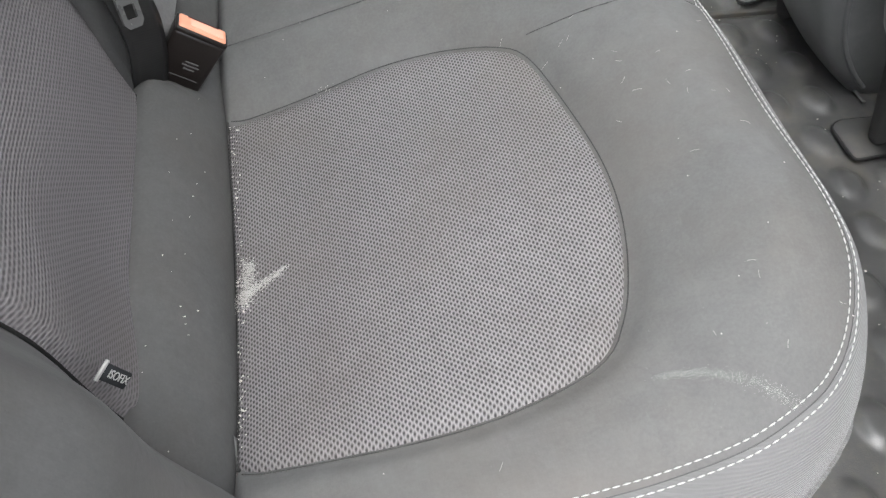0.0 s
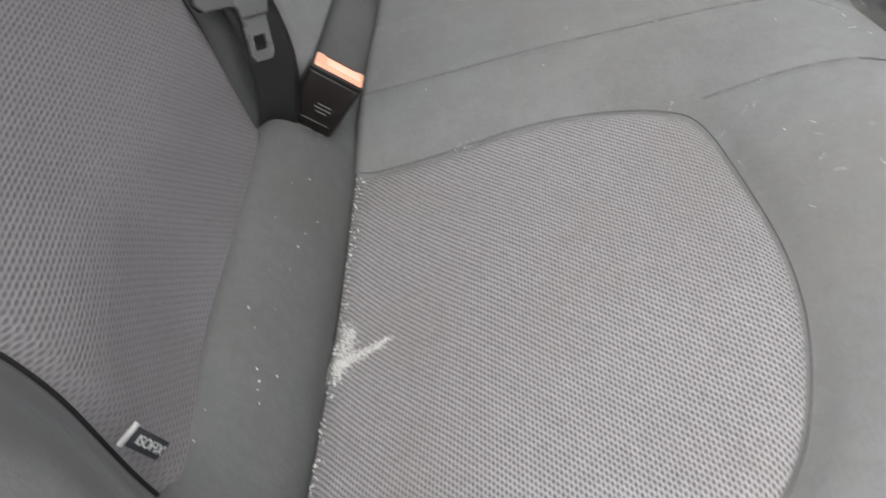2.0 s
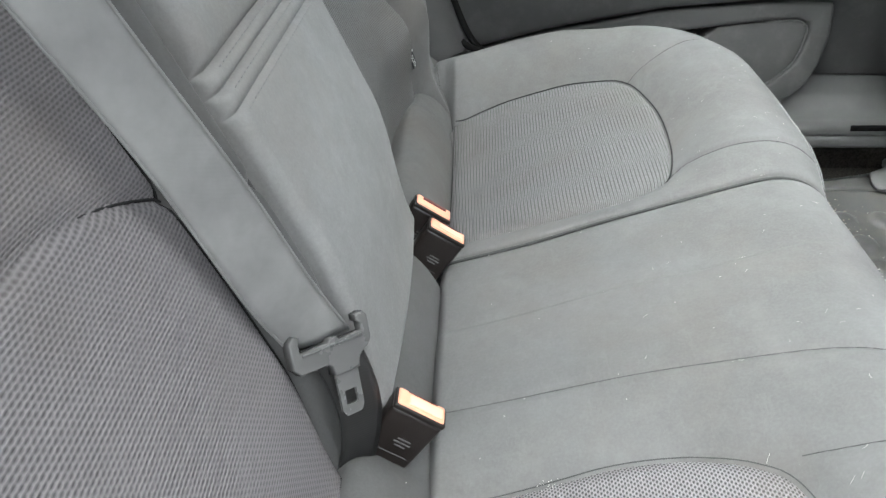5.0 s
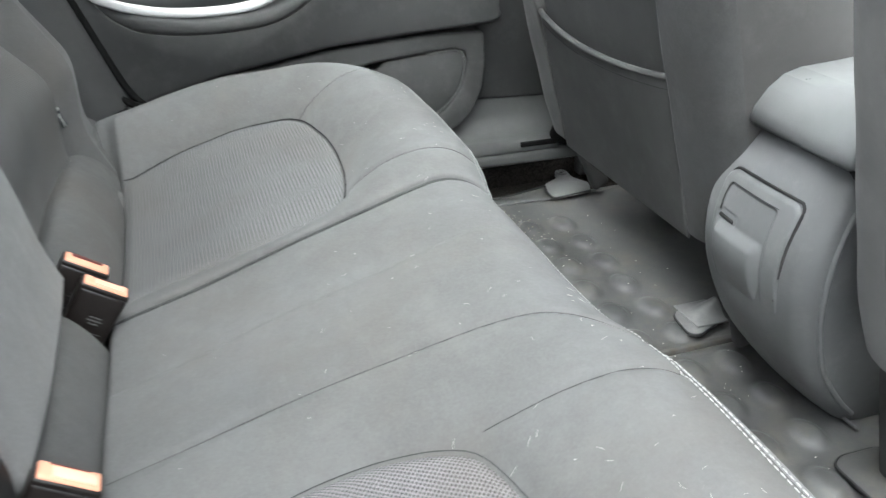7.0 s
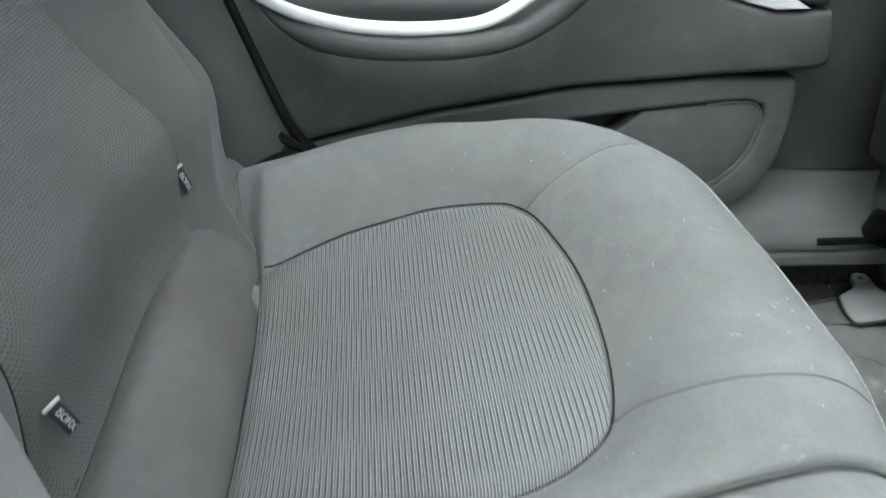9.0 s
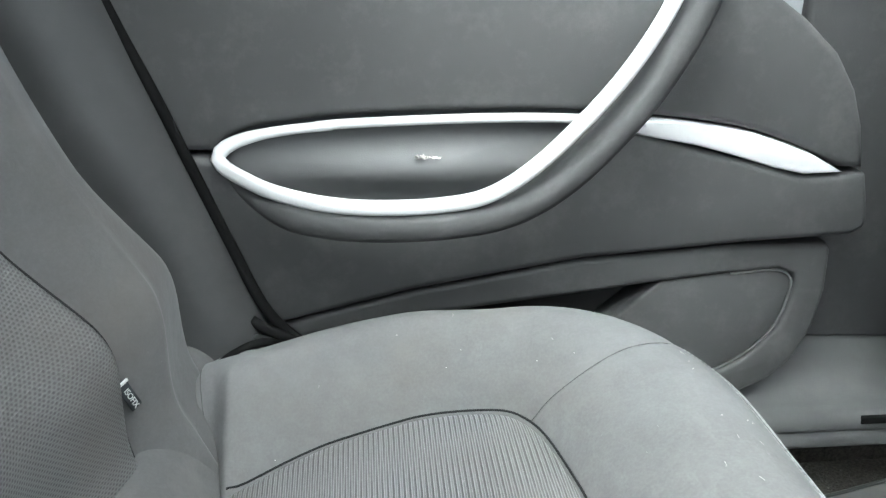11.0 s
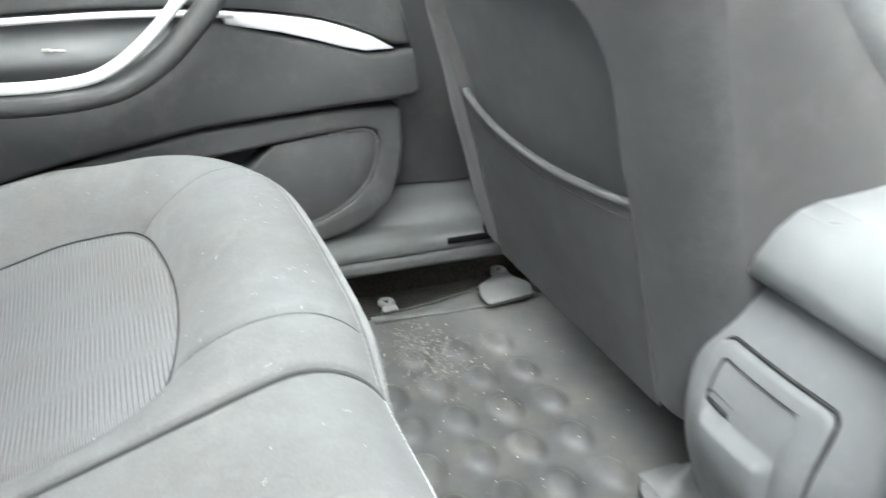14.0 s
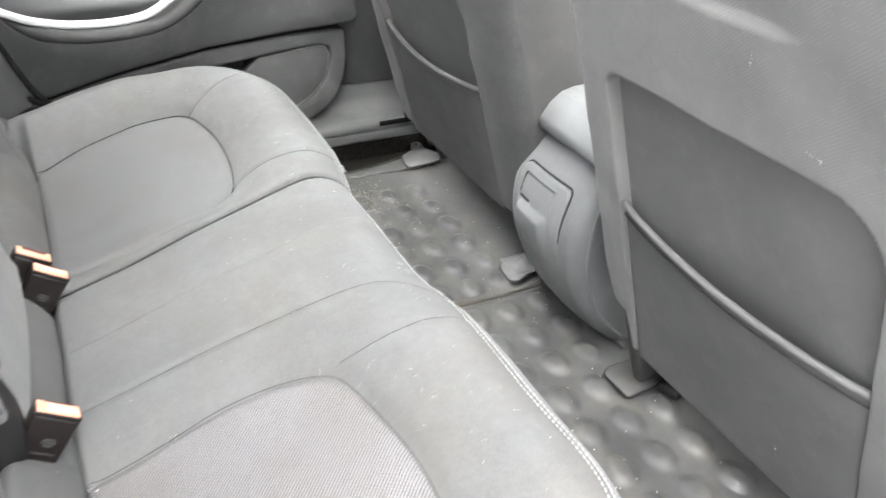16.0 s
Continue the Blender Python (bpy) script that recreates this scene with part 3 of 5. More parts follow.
def on_back(h, y, o):
    """Place h metres up the backrest from its tags, o metres out of its plane."""
    h, y, o = np.broadcast_arrays(h, y, o)
    return np.stack([FOOT.x + h * LEAN.x + o * OUT.x, y, FOOT.z + h * LEAN.z + o * OUT.z], -1)


def back_out(h, y):
    a = np.abs(y)
    bol = 0.046 * step(0.50, 0.565, a) * (1 - 0.25 * step(0.1, 0.4, h))
    bol = np.where(y > 0, 0.056 * step(0.497, 0.545, a) * (1 - 1.25 * step(0.56 + 0.06 * step(0.16, -0.05, h), 0.67 + 0.03 * step(0.16, -0.05, h), a)) * (0.74 + 0.16 * step(0.12, 0.30, h)), bol)
    inn = np.where(y > 0, 0.010, 0.034) * step(0.205, 0.165, a) * step(-0.04, 0.10, h)
    o = bol + inn - np.where(y > 0, 0.040, 0.017) * step(0.06, -0.06, h) + np.where(y > 0, 0.010 + 0.022 * step(0.56, 0.51, a), 0.015) * step(0.38, 0.50, a) * step(0.16, 0.02, h)
    top = 0.20 * step(0.52, 0.60, h) ** 2
    side = np.clip(0.05 - (0.675 - a), 0, 0.05)
    o = o - (0.05 - np.sqrt(np.maximum(0.0025 - side ** 2, 0)))
    side = np.clip(0.009 - (a - np.where(y > 0, 0.131, 0.157)), 0, 0.009)
    o = o - (0.009 - np.sqrt(np.maximum(0.009 ** 2 - side ** 2, 0)))
    seam = 0.232 - 0.045 * ((a - 0.35) / 0.15) ** 2
    o = o - 0.005 * np.exp(-((h - seam) / 0.006) ** 2) * step(0.52, 0.49, a)
    for s in (0.2, 0.5):
        o = o - 0.006 * np.exp(-((a - s) / 0.006) ** 2)
    o = o - np.where(y > 0, 0.003, 0.0) * np.exp(-((a - 0.5) / 0.008) ** 2)
    return o - top + 0.0015 * np.sin(h * 30 + y * 13) * np.sin(y * 19)


def backrest(sign, th):
    h = np.linspace(-0.11, 0.60, 150)[:, None]
    a0 = 0.131 if sign > 0 else 0.157
    a = np.concatenate([np.linspace(a0, a0 + 0.019, 14), np.linspace(a0 + 0.022, 0.675, 126)])[None]
    P = on_back(h, sign * a, back_out(h, sign * a))
    rim0, rim1 = P[:, :1].copy(), P[:, -1:].copy()
    rim0 -= np.array(OUT) * 0.09
    rim1 -= np.array(OUT) * 0.09
    P = np.concatenate([rim0, P, rim1], 1)
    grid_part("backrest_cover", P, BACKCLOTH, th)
    h = np.linspace(-0.085, 0.56, 130)[:, None]
    a = np.linspace(0.2, 0.5, 70)[None]
    puff = 0.004 * np.sin(np.clip((a - 0.2) / 0.3, 0, 1) * math.pi) ** 0.5
    P = on_back(h, sign * a, back_out(h, sign * a) + puff + 0.0008)
    grid_part("backrest_insert", P, BACKMESH if sign < 0 else SHADEDBACKMESH, th, "coarse dark mesh cloth insert")
    for s in (0.2, 0.5):
        h = np.linspace(-0.085, 0.55, 90)
        # Far outer seam is thickened to carry the shade beside the bolster.
        tube("seam", on_back(h, np.full(90, sign * s), back_out(h, np.full(90, sign * s)) + 0.001), 0.0034 if sign > 0 and s > 0.4 else 0.0012, THREAD, th, "dark sewn seam")
    a = np.linspace(0.2, 0.5, 60)
    h = 0.232 - 0.045 * ((a - 0.35) / 0.15) ** 2
    tube("cross_seam", on_back(h, sign * a, back_out(h, sign * a) + 0.0035), 0.001, THREAD, th, "dark sewn seam")
    return th


BACK = backrest(-1, thing("rear_seat_back", "wide dark grey cloth rear backrest with a coarse mesh insert", "backrest", "rear backrests"))
backrest(1, thing("rear_seat_back", "single dark grey cloth rear backrest beside a closed door", "backrest", "rear backrests"))

def roll_shade(y0, y1, th):
    """Dark tube drawn for the shade where the roll disappears behind the backrest."""
    y = np.linspace(y0, y1, 120)[None]
    h = np.linspace(-0.10, 0.0, 160)[:, None]
    P = on_back(h, y, back_out(h, y))
    low = P[..., 2] < np.interp(P[..., 0], ROLL[::-1, 0], ROLL[::-1, 1]) + 0.002 * np.sin(y * 21)
    k = np.maximum((low * np.arange(160)[:, None]).max(0), 1)
    q = P[k, np.arange(120)] + np.array(OUT) * 0.0008
    for _ in range(12):
        q[1:-1] = (q[:-2] + 2 * q[1:-1] + q[2:]) / 4
    tube("roll_shade", q, 0.0022, SEALBLACK, th, "dark tube drawn for the shade between roll and backrest")


roll_shade(-0.47, -0.21, BIG)
roll_shade(0.165, 0.50, SMALL)

# folding middle armrest with its pull strap
ARM_Y, ARM_W = -0.013, 0.142
FOLDS = (0.2365, 0.2215, 0.2060)
h = np.concatenate([np.linspace(-0.085, 0.19, 60), np.linspace(0.191, 0.255, 110), np.linspace(0.258, 0.55, 60)])[:, None]
y = ARM_W * np.sin(np.linspace(-1, 1, 110) * math.pi / 2)[None]


def arm_out(h, y):
    """How far the armrest's face stands out, y from its middle: three sewn folds across it, a softer crease below."""
    k = np.clip(0.011 - (ARM_W - np.abs(y)), 0, 0.011)
    o = 0.046 + 0.006 * np.cos(y / ARM_W * math.pi / 2) - 0.024 * step(0.10, -0.045, h) - 0.03 * step(-0.042, -0.062, h) - (0.011 - np.sqrt(np.maximum(0.011 ** 2 - k ** 2, 0))) - 0.2 * step(0.48, 0.56, h) ** 2
    o = o + 0.004 * step(0.225, 0.262, h)
    for j, f in enumerate(FOLDS):
        end = step(0.138, 0.112 - 0.02 * (j == 0), y)
        o = o - (0.0085, 0.0065, 0.0050)[j] * end * np.exp(-np.abs(h - f + 0.004 * (y / ARM_W) ** 2) / (0.0045, 0.0030, 0.0030)[j])
    return o


P = on_back(h, ARM_Y + y, arm_out(h, y))
e0, e1 = P[:, :1] - np.array(OUT) * 0.11, P[:, -1:] - np.array(OUT) * 0.11
arm = grid_part("centre_armrest", np.concatenate([e0, P, e1], 1), LITARMCLOTH, BACK, "folded-up cloth centre armrest")
# Dark line along each side crease, drawn for the shade in it.
for e in (ARM_Y - ARM_W, ARM_Y + ARM_W):
    hs = np.linspace(-0.08, 0.5, 60)
    tube("side_crease_shade", on_back(hs, np.full(60, e), 0.026 - 0.030 * step(0.10, -0.05, hs)), 0.0012, EDGELINE, arm, "dark line drawn for the shaded crease beside the armrest")
for f in FOLDS:
    y = np.linspace(-0.126, 0.100, 60)
    hs = f - 0.0045 - 0.004 * (y / ARM_W) ** 2
    stitches("fold_stitching", on_back(hs, ARM_Y + y, arm_out(hs, y) + 0.0003), 0.0005, 0.004, 0.003, GREYTHREAD, arm, "pale stitching")

# ---------- belts and buckles ----------
def buckle(o, group, label, slot=False):
    """A buckle whose button face starts at its rear upper far corner o and falls towards the front."""
    th = thing("seat_belt_buckle", label, "belt buckle", group)
    ax, up = Vector((0.835, 0, -0.55)), Vector((0.55, 0, 0.835))
    m = frame_of(Vector(o) + ax * 0.021 - Vector((0, 0.0095, 0)), ax, (0, 1, 0))
    bm = box((0.044, 0.020, 0.075), 0.004, 3, pose(0, 0, -0.0375))
    for v in bm.verts:
        f = 1 - 0.10 * max(0.0, (-v.co.z - 0.025) / 0.05)
        v.co.x, v.co.y = v.co.x * f, v.co.y * (0.5 + 0.5 * f)
    bmesh.ops.transform(bm, matrix=m, verts=bm.verts)
    part("body", bm, BUCKLE, th, "glossy black plastic body")
    part("collar", box((0.0436, 0.0198, 0.005), 0.0014, 3, m @ pose(0, 0, 0.0006)), BUCKLE, th, "glossy black rim")
    b = part("button", box((0.0400, 0.0165, 0.006), 0.0018, 3, m @ pose(0, -0.0001, 0.0018)), ORANGE, th, "orange-red release button")
    if slot:
        part("slot", box((0.028, 0.0065, 0.0032), 0.0005, 1, m @ pose(0, 0.0045, 0.0036)), REDSLOT, th, "black bar drawn for slot shade for the tongue")
    else:
        part("button_pad", box((0.028, 0.0090, 0.0016), 0.0006, 2, m @ pose(0.003, -0.001, 0.0052)), PALEORANGE, b, "paler raised press pad")
        part("slot", box((0.026, 0.0012, 0.002), 0.0003, 1, m @ pose(0, 0.0062, 0.0042)), REDSLOT, th, "black bar drawn for slot shade for the tongue")
    for k, w in enumerate((0.011, 0.014, 0.009)):
        part("marking", box((w, 0.0004, 0.0012), 0, 1, m @ pose(0.003, -0.0102, -0.026 - 0.0035 * k)), PRINT, th, "faint white print on black", False)
    part("marking", box((0.024, 0.0004, 0.0008), 0, 1, m @ pose(0.002, -0.0098, -0.0430)), PRINT, th, "faint white print on black", False)
    return th


buckle((-0.023, -0.146, 0.268), "near buckles", "black seat belt buckle with an orange-red button, standing beside the backrest")
buckle((-0.012, 0.122, 0.258), "middle buckles", "black seat belt buckle with an orange-red button in a pair")
buckle((-0.027, 0.146, 0.272), "middle buckles", "black seat belt buckle with an orange-red button and an open slot", True)

belt = thing("seat_belt", "grey woven seat belt with a black tongue hanging down the backrest", "seat belt")
cen = spline([(-0.066, -0.190, 0.348), (-0.083, -0.208, 0.40), (-0.112, -0.228, 0.49), (-0.150, -0.260, 0.60), (-0.21, -0.312, 0.78)], 60)
wid = np.linspace(0, 1, 60)[:, None]
wv = np.array([0.70, 0.70, -0.12]) * (1 - wid) + np.array([0.62, 0.76, 0.1]) * wid
wv /= np.linalg.norm(wv, axis=1)[:, None]
t = np.linspace(-0.0235, 0.0235, 9)
P = cen[:, None] + wv[:, None] * t[None, :, None] * (1 - 0.14 * step(0.05, 0.5, wid))[:, None] + np.array([0.0, -0.0015, 0])[None, None] * np.cos(t * 130)[None, :, None]
grid_part("webbing", P, BELT, belt, "smooth grey webbing", thick=0.0014)
for s in (0, 8):
    tube("selvage", P[:, s], 0.0009, BELT, belt)
tn, tf = Vector((-0.083, -0.210, 0.349)), Vector((-0.041, -0.164, 0.337))
ax = (tf - tn).normalized()
dn = (Vector((-0.046, -0.197, 0.298)) - (tn + tf) / 2)
dn = (dn - dn.dot(ax) * ax).normalized()
m = frame_of((tn + tf) / 2, ax, -dn) @ pose(0, 0, 0.0045)
out = [(-0.034, -0.006), (-0.029, -0.0115), (-0.007, -0.0115), (-0.0045, -0.0135), (-0.0035, -0.020), (0.0175, -0.020), (0.0190, -0.0135), (0.022, -0.0110), (0.028, -0.0085), (0.031, -0.003), (0.031, 0.012), (0.028, 0.0158), (0.0215, 0.0150),
       (0.0215, 0.0105), (0.0245, 0.0085), (0.0245, 0.003), (0.0045, 0.003), (0.0030, 0.0055), (-0.0030, 0.0055), (-0.0045, 0.003), (-0.0270, 0.003), (-0.0270, 0.0090), (-0.0255, 0.0125), (-0.0300, 0.0150), (-0.034, 0.011)]
tong = part("tongue", slab(out, 0.008, 0.0014, 3, m @ pose(0, 0, -0.004)), TONGUE, belt, "dark grey plastic tongue grip")
part("tongue_rib", box((0.050, 0.0018, 0.0022), 0.0008, 2, m @ pose(-0.0015, 0.0008, 0.004)), TONGUE, tong)
bm = bmesh.new()
ring = [[(-0.002, -0.014), (0.017, -0.014), (0.0168, -0.030), (0.0166, -0.046), (0.0135, -0.050), (0.0015, -0.050), (-0.0016, -0.046), (-0.0018, -0.030)],
        [(0.003, -0.033), (0.012, -0.033), (0.0125, -0.0335), (0.0125, -0.0425), (0.012, -0.043), (0.003, -0.043), (0.0025, -0.0425), (0.0025, -0.0335)]]
for z in (-0.0012, 0.0012):
    vs = [[bm.verts.new(m @ Vector((x, y, z))) for x, y in r] for r in ring]
    for i in range(8):
        j = (i + 1) % 8
        bm.faces.new((vs[0][i], vs[0][j], vs[1][j], vs[1][i]))
    if z < 0:
        keep = vs
for a_, b_ in zip(keep, vs):
    for i in range(8):
        j = (i + 1) % 8
        bm.faces.new((a_[i], a_[j], b_[j], b_[i]))
part("blade", bm, TONGUE, belt, "dark metal tongue blade with a square hole", False)
lap = spline([(-0.060, -0.188, 0.345), (-0.051, -0.186, 0.32), (-0.045, -0.184, 0.285), (-0.047, -0.182, 0.25), (-0.055, -0.180, 0.21)], 30)
P = lap[:, None] + np.array([0.62, 0.75, -0.1])[None, None] * np.linspace(-0.022, 0.022, 7)[None, :, None] * 0.9
grid_part("lap_webbing", P, STRAP, belt, "black lap webbing tucked behind the cushion", thick=0.0014)


def tag(h, y, o, label):
    th = thing("fabric_tag", label, "tag", "fabric tags")
    p = on_back(np.array([h]), np.array([y]), np.array([o]))[0]
    m = frame_of(p, Vector((0.25, 0.25, -0.9)), Vector((0.6, 0.75, 0.2)))
    part("tag_cloth", box((0.025, 0.0095, 0.0014), 0.0005, 1, m), TAGCLOTH, th)
    part("tag_edge", box((0.0025, 0.012, 0.0018), 0.0004, 1, m @ pose(-0.013, 0, 0)), WHITE, th, "white folded edge")
    cu = bpy.data.curves.new("print", "FONT")
    cu.body, cu.size, cu.extrude, cu.align_x, cu.align_y = "ISOFIX", 0.0065, 0.0002, "CENTER", "CENTER"
    ob = new("print", cu)
    ob.parent = th
    ob.matrix_local = m @ pose(0.002, 0, 0.0009)
    cu.materials.append(WHITE)
    tagged(ob, "white ISOFIX lettering")
    return th


tag(-0.008, -0.502, 0.021, "small black ISOFIX tag with white letters sewn in the backrest seam")
tag(-0.004, 0.504, 0.0115, "small black ISOFIX tag with white letters sewn in the backrest seam")
tag(-0.008, 0.216, -0.010, "small pale frayed ISOFIX tag sewn in the inner backrest seam")

# ---------- far rear door ----------
def xz(depth_y):
    """Plates built in the x-z plane, facing the camera's side: their back at depth_y."""
    return Matrix(((1, 0, 0, 0), (0, 0, -1, depth_y), (0, 1, 0, 0), (0, 0, 0, 1)))


door = thing("rear_door", "dark grey plastic rear door trim with a silver-edged pull handle and pocket", "car door")
TOPL = [(-0.012, 0.408), (0.0, 0.422), (0.022, 0.432), (0.068, 0.439), (0.119, 0.443), (0.237, 0.446), (0.328, 0.444), (0.415, 0.437), (0.494, 0.424), (0.556, 0.402), (0.593, 0.384)]
top_c = spline(TOPL, 50)
upper = [tuple(p) for p in top_c[::-1]][::-1]
upper = [(-0.16, 0.416), (-0.02, 0.4135)] + [(x, z + 0.003) for x, z in upper] + [(0.618, 0.386), (0.608, 0.43), (0.594, 0.465), (0.570, 0.500), (0.535, 0.530), (0.49, 0.56), (0.40, 0.60), (0.30, 0.62), (-0.16, 0.62)]
part("upper_panel", slab(upper, 0.035, 0.009, 3, xz(0.750)), DOORTOP, door, "dark grained upper panel")
BOT = spline([(-0.010, 0.406), (0.002, 0.385), (0.03, 0.366), (0.08, 0.351), (0.142, 0.345), (0.21, 0.346), (0.26, 0.356), (0.30, 0.38), (0.335, 0.412), (0.362, 0.436)], 40)
pad = [(-0.14, 0.19), (0.03, 0.236), (0.168, 0.270), (0.337, 0.299), (0.50, 0.311), (0.615, 0.317), (0.628, 0.324), (0.630, 0.335), (0.624, 0.36), (0.618, 0.3825), (0.593, 0.3815), (0.552, 0.381), (0.50, 0.396), (0.44, 0.411), (0.40, 0.421)]
pad += [tuple(p) for p in BOT[::-1]] + [(-0.02, 0.410), (-0.14, 0.412)]
part("armrest_pad", slab(pad, 0.044, 0.008, 3, xz(0.752)), DOORPAD, door, "dark grained armrest panel")
# hollow behind the handle
lens = np.vstack([top_c[:31], BOT[::-1]])
c = lens.mean(0)
r = np.linspace(0, 1, 26)
P = np.zeros((26, len(lens), 3))
P[..., 0] = c[0] + r[:, None] * (lens[None, :, 0] - c[0]) * 1.02
P[..., 2] = c[1] + r[:, None] * (lens[None, :, 1] - c[1]) * 1.02
P[..., 1] = 0.722 - 0.010 * r[:, None] ** 4 - 0.020 * (1 - r[:, None] ** 2) * np.exp(-((P[..., 2] - 0.394) / 0.026) ** 2)
grid_part("handle_bowl", P, BOWL, door, "smooth grey pad inside the handle loop", wrap=True)
# satin strip above the hollow, and its wedge towards the front
ang = np.linspace(0, 2 * math.pi, 10, endpoint=False)


def strip(name, path, hz, hy, mat, parent, label=""):
    """A flat oval bar swept along a path in the x-z plane; hz across it, hy towards the room."""
    p = np.asarray(path)
    t = np.gradient(p, axis=0)
    t[:, 1] = 0
    t /= np.linalg.norm(t, axis=1)[:, None]
    nrm = np.stack([-t[:, 2], 0 * t[:, 0], t[:, 0]], -1)
    hz, hy = np.broadcast_to(hz, len(p)), np.broadcast_to(hy, len(p))
    ca, sa = np.cos(ang), np.sin(ang)
    ca, sa = np.sign(ca) * np.abs(ca) ** 0.75, np.sign(sa) * np.abs(sa) ** 0.75
    P = p[:, None] + nrm[:, None] * (hz[:, None] * ca[None])[..., None] + np.array([0, 1, 0]) * (hy[:, None] * sa[None])[..., None]
    return grid_part(name, P, mat, parent, label, wrap=True)


q = top_c[8:33]
strip("upper_trim", np.stack([q[:, 0], np.full(25, 0.708), q[:, 1] - 0.0014], -1), 0.0043, 0.006, SILVER, door, "thin satin silver strip")
wedge = [(0.375, 0.4405), (0.415, 0.4385), (0.455, 0.4325), (0.494, 0.4255), (0.53, 0.414), (0.56, 0.4025), (0.592, 0.3852), (0.552, 0.3838), (0.52, 0.391), (0.48, 0.4035), (0.44, 0.4145), (0.375, 0.427)]
part("front_trim", slab(wedge[::-1], 0.040, 0.003, 3, xz(0.748)), SILVER, door, "satin silver wedge trim")
gp = spline([(-0.008, 0.706, 0.4070), (0.012, 0.690, 0.3860), (0.045, 0.670, 0.3730), (0.09, 0.656, 0.3660), (0.14, 0.652, 0.3630), (0.20, 0.652, 0.3650), (0.25, 0.654, 0.3740),
             (0.295, 0.656, 0.3990), (0.335, 0.658, 0.4370), (0.370, 0.660, 0.4810), (0.400, 0.664, 0.5340), (0.420, 0.672, 0.5870), (0.43, 0.70, 0.6320)], 70)
w = np.clip(np.linspace(0, 1, 70) / 0.14, 0.25, 1)
grip = strip("grip", gp + np.array([0, 0, 0.0012]), 0.0145 * w, 0.020 * w, GRIP, door, "dark soft-touch pull grip")
sp = spline([(0.095, 0.708, 0.4395), (0.060, 0.708, 0.4365), (0.026, 0.708, 0.4310), (0.003, 0.707, 0.4235), (-0.0085, 0.704, 0.4140), (-0.003, 0.697, 0.4055), (0.016, 0.682, 0.3985), (0.045, 0.662, 0.3920), (0.09, 0.646, 0.3860), (0.14, 0.641, 0.3835), (0.195, 0.641, 0.3855), (0.232, 0.641, 0.3940),
             (0.270, 0.642, 0.4180), (0.310, 0.645, 0.4560), (0.346, 0.648, 0.4980), (0.376, 0.652, 0.5460), (0.395, 0.66, 0.5960), (0.405, 0.69, 0.6360)], 100)
wt = np.linspace(0, 1, 100)
strip("grip_trim", sp, 0.0043 + 0.0027 * step(0.05, 0.17, wt), 0.0062, SILVER, grip, "satin silver strip along the grip")
# lower part with its pocket
low = [(-0.16, 0.10), (0.20, 0.10), (0.45, 0.115), (0.53, 0.13), (0.585, 0.17), (0.601, 0.22), (0.603, 0.30), (0.50, 0.32), (0.1, 0.30), (-0.16, 0.24)]
# Back of the pocket, coloured near-black for the shade inside.
part("lower_panel", slab(low, 0.006, 0.0, 1, xz(0.765)), RECESSSHADE, door, "pocket back coloured dark for shade")
led = [(-0.14, 0.172), (0.0, 0.207), (0.15, 0.233), (0.30, 0.2505), (0.425, 0.266), (0.498, 0.274), (0.548, 0.2775), (0.567, 0.271), (0.572, 0.255), (0.562, 0.208), (0.53, 0.172), (0.49, 0.15), (0.42, 0.134), (0.30, 0.13), (0.30, 0.105),
       (0.40, 0.107), (0.47, 0.113), (0.525, 0.125), (0.560, 0.142), (0.585, 0.168), (0.600, 0.205), (0.606, 0.25), (0.603, 0.297), (0.598, 0.304), (0.50, 0.305), (0.337, 0.293), (0.168, 0.264), (0.03, 0.231), (-0.14, 0.190)]
part("pocket_ledge", slab(led, 0.050, 0.006, 3, xz(0.768)), DOORLOW, door, "grey pocket rim with a ledge")
dsh = [(0.352, 0.175), (0.372, 0.218), (0.427, 0.2650), (0.498, 0.2730), (0.547, 0.2765), (0.565, 0.270), (0.570, 0.253), (0.560, 0.208), (0.529, 0.173), (0.489, 0.151), (0.42, 0.136), (0.36, 0.142)]
part("pocket_front", slab(dsh[::-1], 0.038, 0.004, 3, xz(0.760)), DOORLOW, door, "smooth grey pocket front")
part("pocket_divider", slab([(0.372, 0.215), (0.396, 0.212), (0.446, 0.2655), (0.428, 0.264)], 0.028, 0.002, 2, xz(0.757)), SILLP, door, "pale upright divider")
lipp = spline([(0.500, 0.7215, 0.2725), (0.546, 0.7215, 0.2755), (0.563, 0.7215, 0.269), (0.568, 0.7215, 0.252), (0.558, 0.7215, 0.209), (0.528, 0.7215, 0.175), (0.488, 0.7215, 0.153), (0.43, 0.7215, 0.139)], 60)
tube("pocket_lip", lipp, 0.0014, SILLP, door, "thin raised lip")

